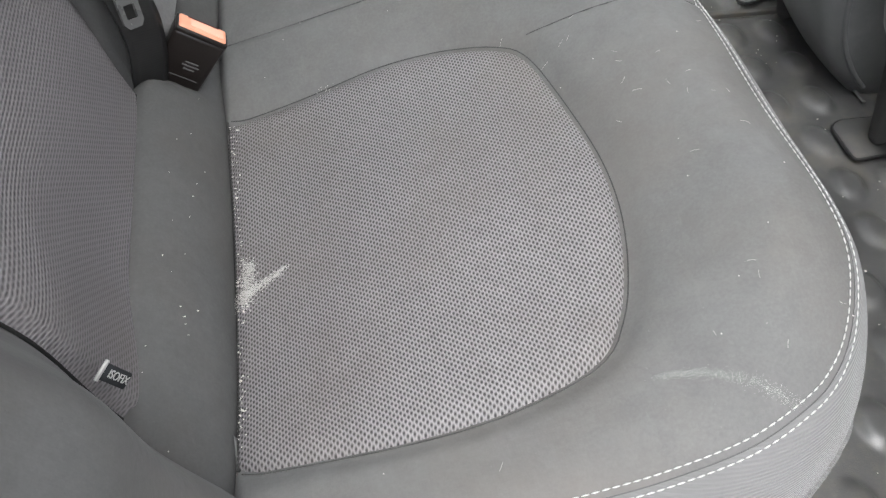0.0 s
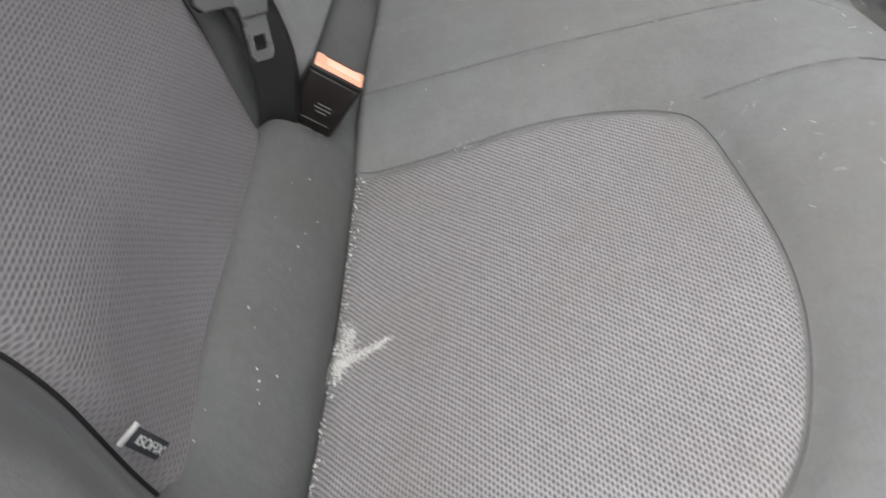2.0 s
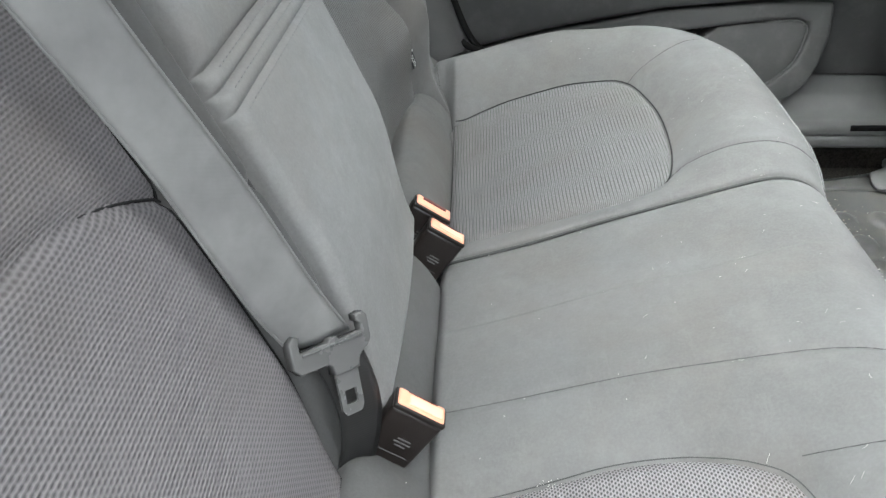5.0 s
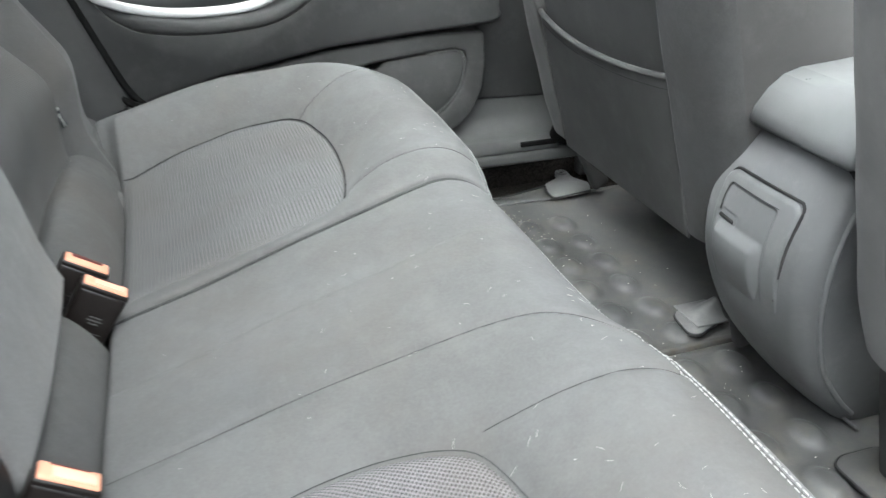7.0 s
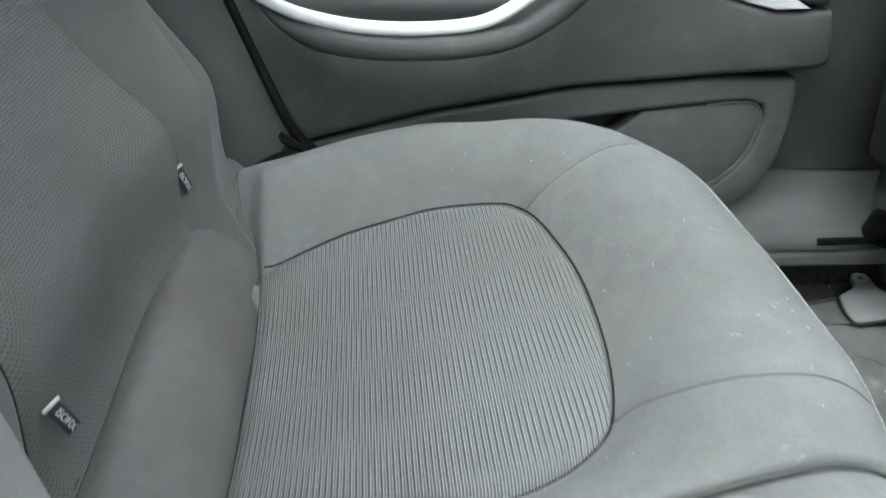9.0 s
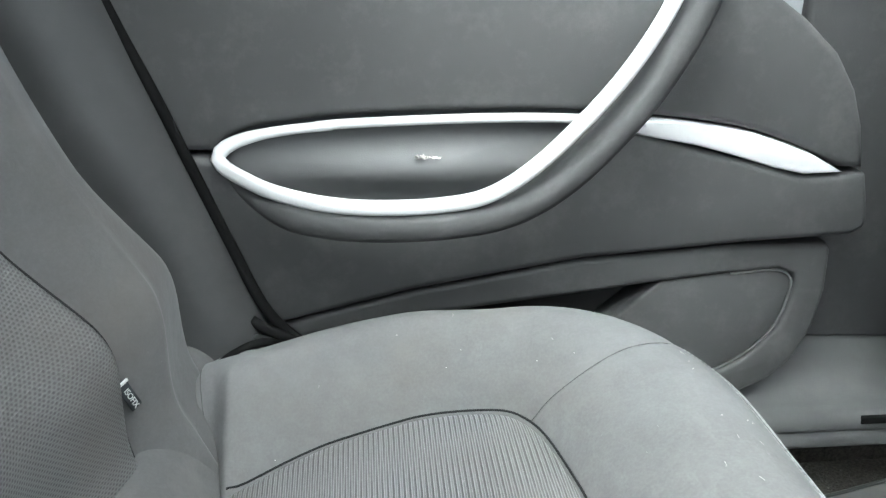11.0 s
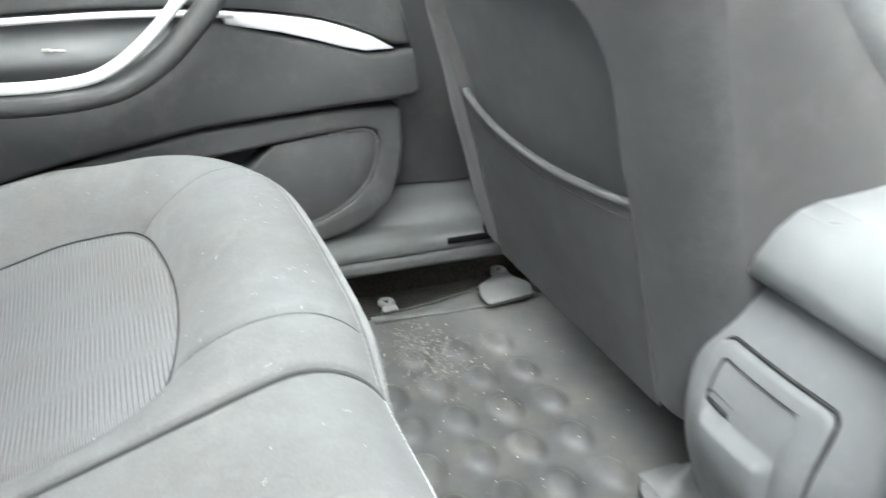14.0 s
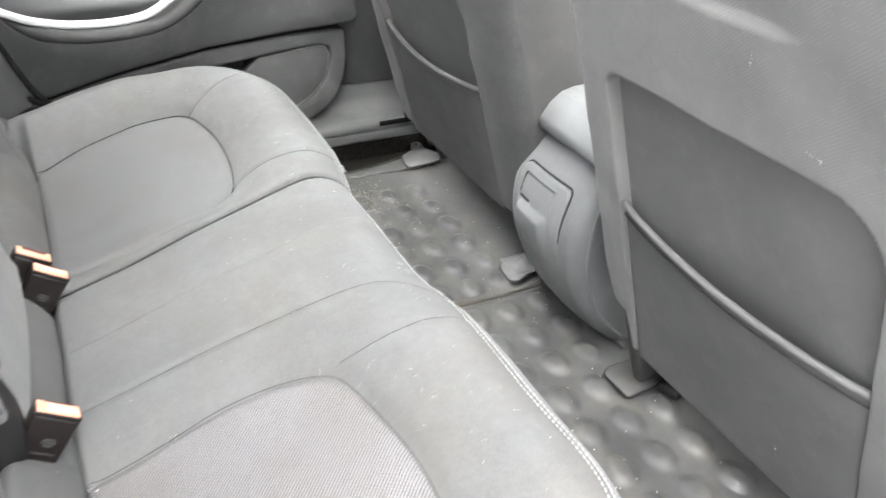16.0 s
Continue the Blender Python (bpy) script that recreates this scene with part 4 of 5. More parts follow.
# ---------- far side: seal, arch trim, sill, pillar ----------
SEALP = spline([(0.085, 0.672, 0.222), (0.053, 0.684, 0.238), (0.027, 0.690, 0.268), (0.000, 0.697, 0.33), (-0.029, 0.702, 0.404), (-0.053, 0.707, 0.465), (-0.085, 0.713, 0.54), (-0.13, 0.72, 0.66)], 70)
seal = tagged(tube("door_seal", SEALP + np.array([-0.004, 0, 0]), 0.0055, SEALBLACK, None, "", 10), "black rubber seal round the rear door opening", "door seal", "", "structure")
for sgn in (1, -1):
    hh = np.linspace(-0.10, 0.40, 60)
    inner = on_back(hh, np.full(60, 0.655), np.full(60, -0.03))
    outer = np.stack([np.interp(hh, (-0.1, -0.02, 0.1, 0.2, 0.4), (0.035, 0.017, -0.030, -0.065, -0.13)), np.interp(hh, (-0.1, 0.1, 0.4), (0.690, 0.703, 0.72)),
                      np.interp(hh, (-0.1, -0.02, 0.1, 0.2, 0.4), (0.215, 0.268, 0.390, 0.48, 0.66))], -1)
    s = np.linspace(0, 1, 24)[None, :, None]
    P = inner[:, None] * (1 - s) + outer[:, None] * s + np.array([0.022, -0.012, 0.01]) * np.sin(s * math.pi)
    P[..., 1] *= sgn
    tagged(grid_part("wheel_arch_trim", P, ARCH, thick=0.004), "grey moulded trim beside the rear backrest", "side trim", "", "structure")
anchor = thing("belt_anchor", "black belt anchor loop in the gap beside the cushion", "belt anchor")
lo = spline([(-0.02, 0.625, 0.236), (0.0, 0.645, 0.243), (0.022, 0.658, 0.246), (0.044, 0.662, 0.240)], 30)
tube("loop", lo, 0.004, SEALBLACK, anchor, "", 10)
part("clip", box((0.030, 0.014, 0.010), 0.004, 2, pose(0.028, 0.668, 0.240, 0, 25, 20)), BLACK, anchor)
tube("webbing_end", spline([(0.012, 0.680, 0.258), (0.026, 0.676, 0.250), (0.05, 0.668, 0.242), (0.08, 0.664, 0.230)], 20), 0.0055, SEALBLACK, anchor)
lip = spline([(-0.030, 0.612, 0.228), (-0.018, 0.634, 0.236), (0.006, 0.646, 0.240), (0.034, 0.652, 0.236)], 30)
tube("bezel", lip, 0.0042, CONSOLE, anchor, "grey plastic rim round the anchor", 10)

prof = spline([(0.779, 0.168), (0.772, 0.164), (0.766, 0.150), (0.756, 0.132), (0.738, 0.115), (0.718, 0.1065), (0.7055, 0.1025), (0.701, 0.098), (0.700, 0.092), (0.7015, 0.084)], 40)
prof2 = spline([(0.710, 0.0855), (0.704, 0.084), (0.7005, 0.078), (0.7005, 0.072), (0.703, 0.063), (0.710, 0.060)], 20)
for sgn in (1, -1):
    sill = thing("sill_trim", "grey plastic door sill trim with a black bar drawn for slot shade", "sill trim", "", "structure")
    xs = np.r_[np.linspace(0.20, 0.745, 30), np.linspace(0.75, 0.775, 4)]
    P = np.zeros((len(prof), len(xs), 3))
    P[..., 0], P[..., 1], P[..., 2] = xs, sgn * prof[:, :1], prof[:, 1:]
    cut = step(0.74, 0.775, xs)[None] * np.linspace(0, 1, len(prof))[:, None]
    P[..., 0] -= 0.035 * cut
    grid_part("sill_upper", P, SILLP, sill, thick=0.003)
    xs = np.linspace(0.20, 1.25, 40)
    P = np.zeros((len(prof2), 40, 3))
    P[..., 0], P[..., 1], P[..., 2] = xs, sgn * prof2[:, :1], prof2[:, 1:]
    grid_part("sill_lower", P, SILLP, sill, thick=0.003)
    # Black bar set on the sill face as the shade of its slot.
    part("slot_shadow_gap", box((0.6, 0.018, 0.009), 0.001, 1, pose(0.967, sgn * 0.7040, 0.0975)), SEALBLACK, sill, "black bar drawn for slot shade")
    part("carpet_edge", box((1.1, 0.02, 0.08), 0.004, 1, pose(0.75, sgn * 0.776, 0.018)), CARPET, sill, "dark carpet edge")
    pil = [(0.56, 0.170), (0.80, 0.160), (0.80, 0.9), (0.70, 0.95), (0.56, 0.95)]
    part("pillar_trim", slab(pil, 0.02, 0.006, 2, xz(0.785) if sgn > 0 else xz(-0.765)), PILLAR, sill, "dark pillar trim")
belt2 = thing("front_seat_belt", "dark front seat belt and pillar cover beside the front seat", "seat belt")
part("pillar_cover", box((0.055, 0.04, 0.75), 0.012, 3, pose(0.735, 0.735, 0.565, 0, -4, 0)), PILLAR, belt2, "dark pillar cover")
part("webbing", box((0.004, 0.046, 0.62), 0.001, 1, pose(0.775, 0.70, 0.42, 0, -6, 0)), STRAP, belt2, "dark webbing")
part("foot", box((0.075, 0.022, 0.045), 0.008, 2, pose(0.768, 0.706, 0.105, 0, 20, 0)), SEALBLACK, belt2, "black floor anchor cover")

# ---------- front seats ----------
FUP, FOUT = np.array([-0.275, 0, 0.961]), np.array([-0.961, 0, -0.275])


def on_front(h, y, o):
    h, y, o = np.broadcast_arrays(h, y, o)
    p = np.array([0.627, 0, 0.355]) + h[..., None] * FUP + o[..., None] * FOUT
    p[..., 1] = y
    return p


def front_seat(sgn, base, label, cloth, vinyl):
    th = thing("bucket_seat", label, "car seat", "front seats")
    yc, yr = 0.352, 0.345
    s = np.linspace(-1, 1, 260)[None]
    foot = np.where((s < -0.55) & (sgn < 0), -0.178, base)
    h = foot + (0.66 - foot) * np.linspace(0, 1, 260)[:, None]
    half = 0.266 - 0.045 * step(0.2, 0.6, h) - 0.015 * step(-0.1, -0.23, h)
    y = yc + half * np.sin(s * math.pi / 2) * np.where((s > 0) & (sgn > 0), 0.955, 1.0)
    v, r_ = y - yc, y - yr
    k = np.clip(0.062 - (half - np.abs(v)), 0, 0.062) / 0.062
    o = 0.012 - 0.040 * (1 - np.sqrt(np.maximum(1 - k * k, 0)))
    inner = r_ < 0
    cr = np.where(inner, 0.014 if sgn < 0 else 0.045, 0.055)
    flare = np.where(inner | (sgn < 0), 0, 0.45 * np.clip(h - 0.03, 0, 0.12))
    qa, qb = np.abs(r_) - 0.170 - flare + cr, h - (0.172 if sgn < 0 else 0.170 + 0.09 * (r_ + 0.15)) + cr
    rd = np.hypot(np.maximum(qa, 0), np.maximum(qb, 0)) + np.minimum(np.maximum(qa, qb), 0) - cr
    rec = step(0.006, -0.005, rd)
    o = o - 0.024 * rec + 0.004 * step(0.2, 0.35, h)
    o = o - 0.10 * step(0.52, 0.68, h) ** 2 - 0.007 * np.exp(-((y - 0.333) / 0.082) ** 6) * step(0.287, 0.294, h)
    o = o + 0.0012 * np.sin(y * 40 + h * 22) * np.sin(h * 31)
    P = on_front(h, sgn * y, o)
    rim = []
    for e, m_, hk in ((P[:, :1], 1, h[:, :1]), (P[:, -1:], -1, h[:, -1:])):
        deep = np.clip(0.185 - 0.6 * hk, 0.06, 0.21)[..., None]
        col = []
        for f in (0.2, 0.4, 0.6, 0.8, 1.0):
            q = e - FOUT * f * deep
            q[..., 1] = e[..., 1] - sgn * m_ * 0.010 * math.sin(f * math.pi)
            col.append(q)
        rim.append(np.concatenate(col[::-1] if m_ > 0 else col, 1))
    grid_part("backrest_cover", P, cloth, th)
    grid_part("side_panel", np.concatenate([rim[0], P[:, :1]], 1), SIDEVINYL, th, "plain grey side panel")
    grid_part("side_panel", np.concatenate([P[:, -1:], rim[1]], 1), SIDEVINYL, th, "plain grey side panel")
    h = np.linspace(0, 1, 80)[:, None]
    v = np.linspace(-0.188, 0.188, 60)[None] if sgn < 0 else np.linspace(-0.186, 0.205, 60)[None]
    hh = base - 0.001 + h * (0.205 + 0.10 * np.maximum(v, 0) * (sgn > 0) - base + 0.001)
    o = -0.003 - 0.002 * np.cos(v / 0.18 * math.pi)
    grid_part("back_panel", on_front(hh, sgn * (yr + v), o), vinyl, th, "dark smooth vinyl back panel")
    # map pocket, a little slack at its top
    v = np.linspace(-0.173, 0.173, 60)[None]
    sag = 0.019 + 0.02 * v - 0.008 * np.cos(v / 0.173 * math.pi / 2) if sgn > 0 else -0.004 - 0.042 * v - 0.004 * np.cos(v / 0.173 * math.pi / 2)
    hh = base - 0.010 + h * (sag - base + 0.010)
    o = 0.005 + 0.016 * np.maximum(np.cos(v / 0.1735 * math.pi / 2), 0) ** 0.7 * h ** 1.5 + 0.004 * (1 - h)
    pk = grid_part("map_pocket", on_front(hh, sgn * (yr + v), o), vinyl, th, "dark vinyl map pocket", thick=0.003)
    p = on_front(hh[-1], sgn * (yr + v[0]), o[-1] + 0.001)
    tube("pocket_hem", p, 0.0042, vinyl, pk, "rounded elastic hem", 10)
    p = on_front(hh[-1] - 0.0145, sgn * (yr + v[0]), o[-6] + 0.0022)
    tube("hem_stitching", p, 0.0010, EDGELINE, pk, "dark stitched line under the hem", 8)
    for e in (-0.171, 0.171):
        hs = np.linspace(base, -0.01 if sgn > 0 else 0.15, 60)
        tube("seam", on_front(hs, np.full(60, sgn * (yr + e)), np.full(60, -0.002)), 0.0012, EDGELINE, th, "dark seam")
    # front bolsters and cushion
    hs = np.linspace(-0.20, 0.55, 50)
    for e in (-1, 1):
        hf = 0.225 - 0.05 * step(0.1, 0.6, hs)
        tube("front_bolster", on_front(hs, sgn * (yc + e * (hf + 0.008)), -np.clip(0.225 - 0.6 * hs, 0.10, 0.25)), 0.042 * (0.6 + 0.4 * np.sin(np.linspace(0.1, 3.0, 50))), CLOTH, th, "grey side bolster", 14)
    tube("headrest", on_front(np.linspace(0.66, 0.86, 12), np.full(12, sgn * yc), np.full(12, -0.05)), np.array([.03, .07, .09, .1, .105, .11, .11, .105, .1, .09, .07, .03]), cloth, th, "grey headrest", 20)
    part("seat_base", box((0.50, 0.44, 0.20), 0.05, 4, pose(1.02, sgn * yc, 0.22)), CLOTH, th, "grey seat cushion")
    part("hinge_cover", box((0.034, 0.022, 0.19), 0.008, 3, pose(0.772, sgn * 0.655, 0.100, 0, -26, 0)), SIDEVINYL, th, "grey hinge cover")
    part("hinge_cover", box((0.05, 0.022, 0.16), 0.008, 3, pose(0.735, sgn * 0.128, 0.095, 0, -16, 0)), SIDEVINYL, th, "grey hinge cover")
    part("bracket", box((0.012, 0.030, 0.085), 0.003, 2, pose(0.758, sgn * 0.150, 0.052, 0, -30, 0)), BLACK, th, "black steel bracket")
    part("bracket_foot", box((0.050, 0.034, 0.012), 0.003, 2, pose(0.785, sgn * 0.160, 0.010, 0, 0, 14)), BLACK, th, "black steel bracket foot")
    part("bracket_bolt", box((0.013, 0.013, 0.008), 0.003, 2, pose(0.778, sgn * 0.158, 0.019)), STEEL, th, "bare steel bolt head")
    for e in (0.18, 0.53):
        part("rail", box((0.42, 0.035, 0.03), 0.005, 2, pose(1.06, sgn * e, 0.03)), BLACK, th, "black steel seat rail")
        part("rail_bolt", box((0.022, 0.022, 0.014), 0.004, 2, pose(0.875, sgn * e, 0.02)), STEEL, th)
    return th


# Far seat takes the shaded tones, near seat the lit ones.
front_seat(1, -0.190, "front seat with a vinyl map pocket, tones darkened for shade", FRONTSHADED, SHADEDVINYL)
front_seat(-1, -0.245, "grey front seat with a scuffed cloth back and vinyl map pocket", FRONTLIT, LITVINYL)

# ---------- centre console ----------
con = thing("centre_console", "grey plastic centre console with a rear ashtray and padded lid", "console")
YC = 0.010
cs = spline([(0.006, 0.756, 0.058), (0.06, 0.700, 0.070), (0.12, 0.655, 0.081), (0.19, 0.627, 0.091), (0.25, 0.622, 0.094), (0.30, 0.634, 0.092), (0.335, 0.655, 0.088), (0.352, 0.668, 0.086)], 50)
ring = []
for z, xr, hw in cs:
    row = []
    for y in np.r_[np.linspace(-1, -0.75, 8), np.linspace(-0.6, 0.6, 16), np.linspace(0.75, 1, 8)]:
        k = max(0.0, abs(y) - 0.75) / 0.25
        row.append((xr + 0.010 * y * y + 0.022 * (1 - math.sqrt(max(0, 1 - k * k))), YC + hw * y, z))
    a = [(1.15, YC - hw, z), (0.9, YC - hw, z)]
    b = [(0.9, YC + hw, z), (1.15, YC + hw, z)]
    ring.append(a + row + b)
grid_part("body", np.array(ring), CONSOLE, con, "grey plastic body")
prof_lid = [(0.652, 0.352), (0.647, 0.358), (0.650, 0.372), (0.662, 0.392), (0.676, 0.405), (0.694, 0.411), (1.07, 0.436), (1.07, 0.356)]
part("lid", slab(prof_lid[::-1], 0.186, 0.009, 4, xz(YC + 0.093)), LID, con, "pale grey padded lid")
# Dark strip for the shade under the lid.
part("lid_gap_shade", box((0.40, 0.168, 0.010), 0.002, 1, pose(0.868, YC, 0.352, 0, -3, 0)), RECESSSHADE, con, "dark strip drawn for shade under the lid")

con.location = (0.015, 0.020, -0.015)


def con_face(y, z, o):
    """Place on the rounded rear of the console, o metres proud of it."""
    y, z, o = np.broadcast_arrays(y, z, o)
    x = np.interp(z, cs[:, 0], cs[:, 1]) + 0.010 * ((y - YC) / np.interp(z, cs[:, 0], cs[:, 2])) ** 2 - o
    return np.stack([x, y, z], -1)


def rounded(y, z, y0, y1, z0, z1, r):
    """Signed distance to a rounded oblong."""
    a = np.abs(y - (y0 + y1) / 2) - (y1 - y0) / 2 + r
    b = np.abs(z - (z0 + z1) / 2) - (z1 - z0) / 2 + r
    return np.hypot(np.maximum(a, 0), np.maximum(b, 0)) + np.minimum(np.maximum(a, b), 0) - r


y, z = np.linspace(-0.052, 0.076, 100)[None], np.linspace(0.115, 0.315, 130)[:, None]
o = -0.003 + 0.0062 * step(0.003, -0.003, rounded(y, z, -0.046, 0.070, 0.08, 0.3055, 0.014)) * step(0.13, 0.24, z)
o = o - 0.0022 * step(0.001, -0.002, rounded(y, z, -0.022, 0.058, 0.15, 0.2925, 0.006))
lift = step(0.2545, 0.238, z) * step(0.150, 0.235, z)
o = o + 0.0085 * lift * step(0.003, -0.011, rounded(y, z, -0.0180, 0.062, 0.12, 0.264, 0.008))
o = o - 0.004 * step(0.002, -0.002, rounded(y, z, 0.030, 0.060, 0.252, 0.262, 0.002))
tray = grid_part("ashtray", con_face(y, z, o), CONSOLE, con, "grey ashtray panel with a rounded pull")
gy = spline([(0.067, 0.292), (0.061, 0.3045), (0.045, 0.3075), (-0.03, 0.3075), (-0.0445, 0.3045), (-0.0475, 0.290), (-0.0455, 0.25), (-0.042, 0.20)], 80)
tube("groove", con_face(gy[:, 0], gy[:, 1], -0.0002), 0.0018, RECESSSHADE, con, "dark groove round the ashtray")
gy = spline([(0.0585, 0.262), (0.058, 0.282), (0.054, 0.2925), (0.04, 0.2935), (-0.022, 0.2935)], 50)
tube("slit", con_face(gy[:, 0], gy[:, 1], 0.0022), 0.0011, RECESSSHADE, tray, "dark slit")
# Dark line for the shade in the finger recess.
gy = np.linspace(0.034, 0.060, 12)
tube("finger_recess_shade", con_face(gy, np.full(12, 0.2545), -0.0012), 0.0028, RECESSSHADE, tray, "dark line drawn for finger recess shade")
gy = np.linspace(0.03, 0.34, 50)
for e in (-1, 1):
    hw = np.interp(gy, cs[:, 0], cs[:, 2])
    q = con_face(YC + e * hw * 0.985, gy, -0.020)
    tube("side_edge", q, 0.0035, CONSOLE, con, "rounded moulded edge")

# ---------- floor and mats ----------
bm = box((2.6, 1.60, 0.03), 0, 1, pose(0.35, 0, -0.027))
tagged(part("floor", bm, CARPET, smooth=False), "dark worn brown-black carpet", "floor", "", "structure")


def mat_z(x, y):
    """Oval domes in straight rows, the two mats' rows a little out of step."""
    z = 0 * x + 0 * y
    for j in range(14):
        for yy, x0 in ((0.195 + 0.0722 * j, 0.570), (0.112 - 0.0730 * j, 0.598 if j < 3 else 0.620)):
            if not -0.66 < yy < 0.60:
                continue
            x0 = x0 + 0.004 * math.sin(j * 2.3)
            xx = x0 + np.clip(np.round((x - x0) / 0.0615), -3, 2) * 0.0615
            d2 = ((x - xx) / 0.0180) ** 2 + ((y - yy) / 0.0245) ** 2
            z = z + 0.0078 * np.exp(-d2 ** 2.4)
    return z


def floor_mat(y0, y1, label):
    th = thing("floor_mat", label, "floor mat", "rubber mats")
    x = np.linspace(0.33, 0.95, 270)[:, None]
    y = np.linspace(y0, y1, int((y1 - y0) * 450))[None]
    z = mat_z(x, y)
    e = np.minimum(np.minimum(y - y0, y1 - y), 0.95 - x)
    z = z + 0.0014 * np.exp(-((e - 0.006) / 0.0035) ** 2)
    z = z + 0.0015 * np.sin(x * 25 + y * 11) * np.sin(y * 17)
    P = np.stack(np.broadcast_arrays(x, y, z), -1)
    low = [P[:, :1].copy(), P[:, -1:].copy()]
    for q in low:
        q[..., 2] = -0.011
    P = np.concatenate([low[0], P, low[1]], 1)
    grid_part("mat_sheet", P, MAT, th, "dirty black dimpled rubber sheet")
    return th


def mat_tab(th, outline, rim, eye=None, mat=None):
    """A smooth fixing tab, its rounded outline given on the floor, a dark line along its first sides, and an eyelet."""
    p = np.array(outline)
    c = []
    for a, b, d in zip(np.roll(p, 1, 0), p, np.roll(p, -1, 0)):
        u, v = (a - b) * min(0.4, 0.009 / np.linalg.norm(a - b)), (d - b) * min(0.4, 0.009 / np.linalg.norm(d - b))
        c += [b + u * (1 - s) ** 2 + v * s ** 2 for s in np.linspace(0, 1, 7)]
    c = np.array(c)
    bm = slab([tuple(p) for p in c], 0.006, 0.002, 2, pose(0, 0, 0.006))
    t = part("fixing_tab", bm, mat or TABM, th, "raised fixing tab")
    k = np.argmin(np.hypot(c[:, 0] - outline[rim][0], c[:, 1] - outline[rim][1])) if rim else 20
    edge = np.vstack([c[-6:], c[:k]])
    tube("tab_rim", np.column_stack([edge, np.full(len(edge), 0.0095)]), 0.0019, BLACK, t, "dark rim")
    if eye:
        w = np.linspace(0, 2 * math.pi, 25)
        tube("eyelet", np.column_stack([eye[0] + 0.0085 * np.cos(w), eye[1] + 0.0092 * np.sin(w), 0 * w + 0.0100]), 0.0046, TABM, t, "round eyelet with a hole")
        part("eyelet_hole", slab([(eye[0] + 0.0032 * math.cos(a), eye[1] + 0.0036 * math.sin(a)) for a in np.linspace(0, 2 * math.pi, 14, endpoint=False)], 0.002, 0.0004, 1, pose(0, 0, 0.0118)), BLACK, t, "small dark hole")
    return t


TABM = plastic("tab_rubber", 0.15, 0.42, 700.0)
far_mat = floor_mat(0.160, 0.676, "dirty black rubber mat with oval dimples and water marks")
near_mat = floor_mat(-0.700, 0.152, "dirty black rubber mat with oval dimples, strewn with crumbs")
mat_tab(far_mat, [(0.722, 0.702), (0.711, 0.664), (0.712, 0.640), (0.792, 0.651), (0.803, 0.683), (0.785, 0.718), (0.788, 0.744), (0.776, 0.758), (0.761, 0.746), (0.756, 0.722)], 3, (0.774, 0.742))
mat_tab(far_mat, [(0.556, 0.670), (0.583, 0.674), (0.582, 0.690), (0.562, 0.690)], 1, (0.571, 0.700))
mat_tab(far_mat, [(0.708, 0.230), (0.699, 0.216), (0.695, 0.176), (0.708, 0.168), (0.754, 0.190), (0.757, 0.212), (0.752, 0.246), (0.738, 0.234)], 5)
mat_tab(near_mat, [(0.701, -0.094), (0.716, -0.084), (0.765, -0.084), (0.785, -0.115), (0.778, -0.145), (0.702, -0.152)], 5, None, MAT)
flap = [(0.54, 0.660), (0.735, 0.650), (0.722, 0.702), (0.695, 0.696), (0.638, 0.682), (0.589, 0.677), (0.54, 0.676)]
part("edge_flap", slab(flap, 0.004, 0.001, 1, pose(0, 0, 0.001)), MAT, far_mat, "flat rubber edge of the mat")
tube("mat_rim", spline([(0.46, 0.677, 0.004), (0.54, 0.677, 0.005), (0.589, 0.678, 0.006), (0.638, 0.683, 0.006), (0.695, 0.697, 0.006), (0.722, 0.703, 0.007)], 50), 0.0024, BLACK, far_mat, "black raised rim")
tube("mat_rim", spline([(0.764, 0.150, 0.005), (0.769, 0.08, 0.005), (0.771, 0.0, 0.005), (0.772, -0.05, 0.005)], 40), 0.0022, TABM, near_mat, "pale worn rim")
x, y = np.linspace(0.713, 0.762, 24)[:, None], np.linspace(0.182, 0.240, 28)[None]
z = 0.0115 + 0.55 * np.clip(x - 0.714, 0, 1) ** 1.1 * np.exp(-((y - 0.208 - 0.15 * (x - 0.714)) / 0.014) ** 2)
grid_part("curled_corner", np.stack(np.broadcast_arrays(x, y, z), -1), TABM, far_mat, "smooth tab corner curled up round its hook", thick=0.002)
part("fixing_hook", box((0.045, 0.012, 0.012), 0.004, 2, pose(0.775, 0.222, 0.022, 0, 0, 30)), BLACK, far_mat, "black hook")
part("fixing_hook", box((0.045, 0.012, 0.012), 0.004, 2, pose(0.782, -0.10, 0.018, 0, 0, 10)), BLACK, near_mat, "black hook")

# ---------- body shell ----------
def shell(name, bm, mat, label, cat):
    return tagged(part(name, bm, mat, None, "", False), label, cat, "", "structure")


# Unseen roof, left open under an added glass panel to light the cabin.
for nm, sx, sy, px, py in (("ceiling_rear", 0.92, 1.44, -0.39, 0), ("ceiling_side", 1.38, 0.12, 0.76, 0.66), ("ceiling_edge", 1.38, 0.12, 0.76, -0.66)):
    shell(nm, box((sx, sy, 0.03), 0, 1, pose(px, py, 1.10)), LINER, "pale grey roof lining round an added glass opening", "ceiling")
pane = shell("unseen_roof_panel", box((1.38, 1.20, 0.004), 0, 1, pose(0.76, 0, 1.10)), GLASS, "unseen clear glass roof panel added to let light in", "roof window")
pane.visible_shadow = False
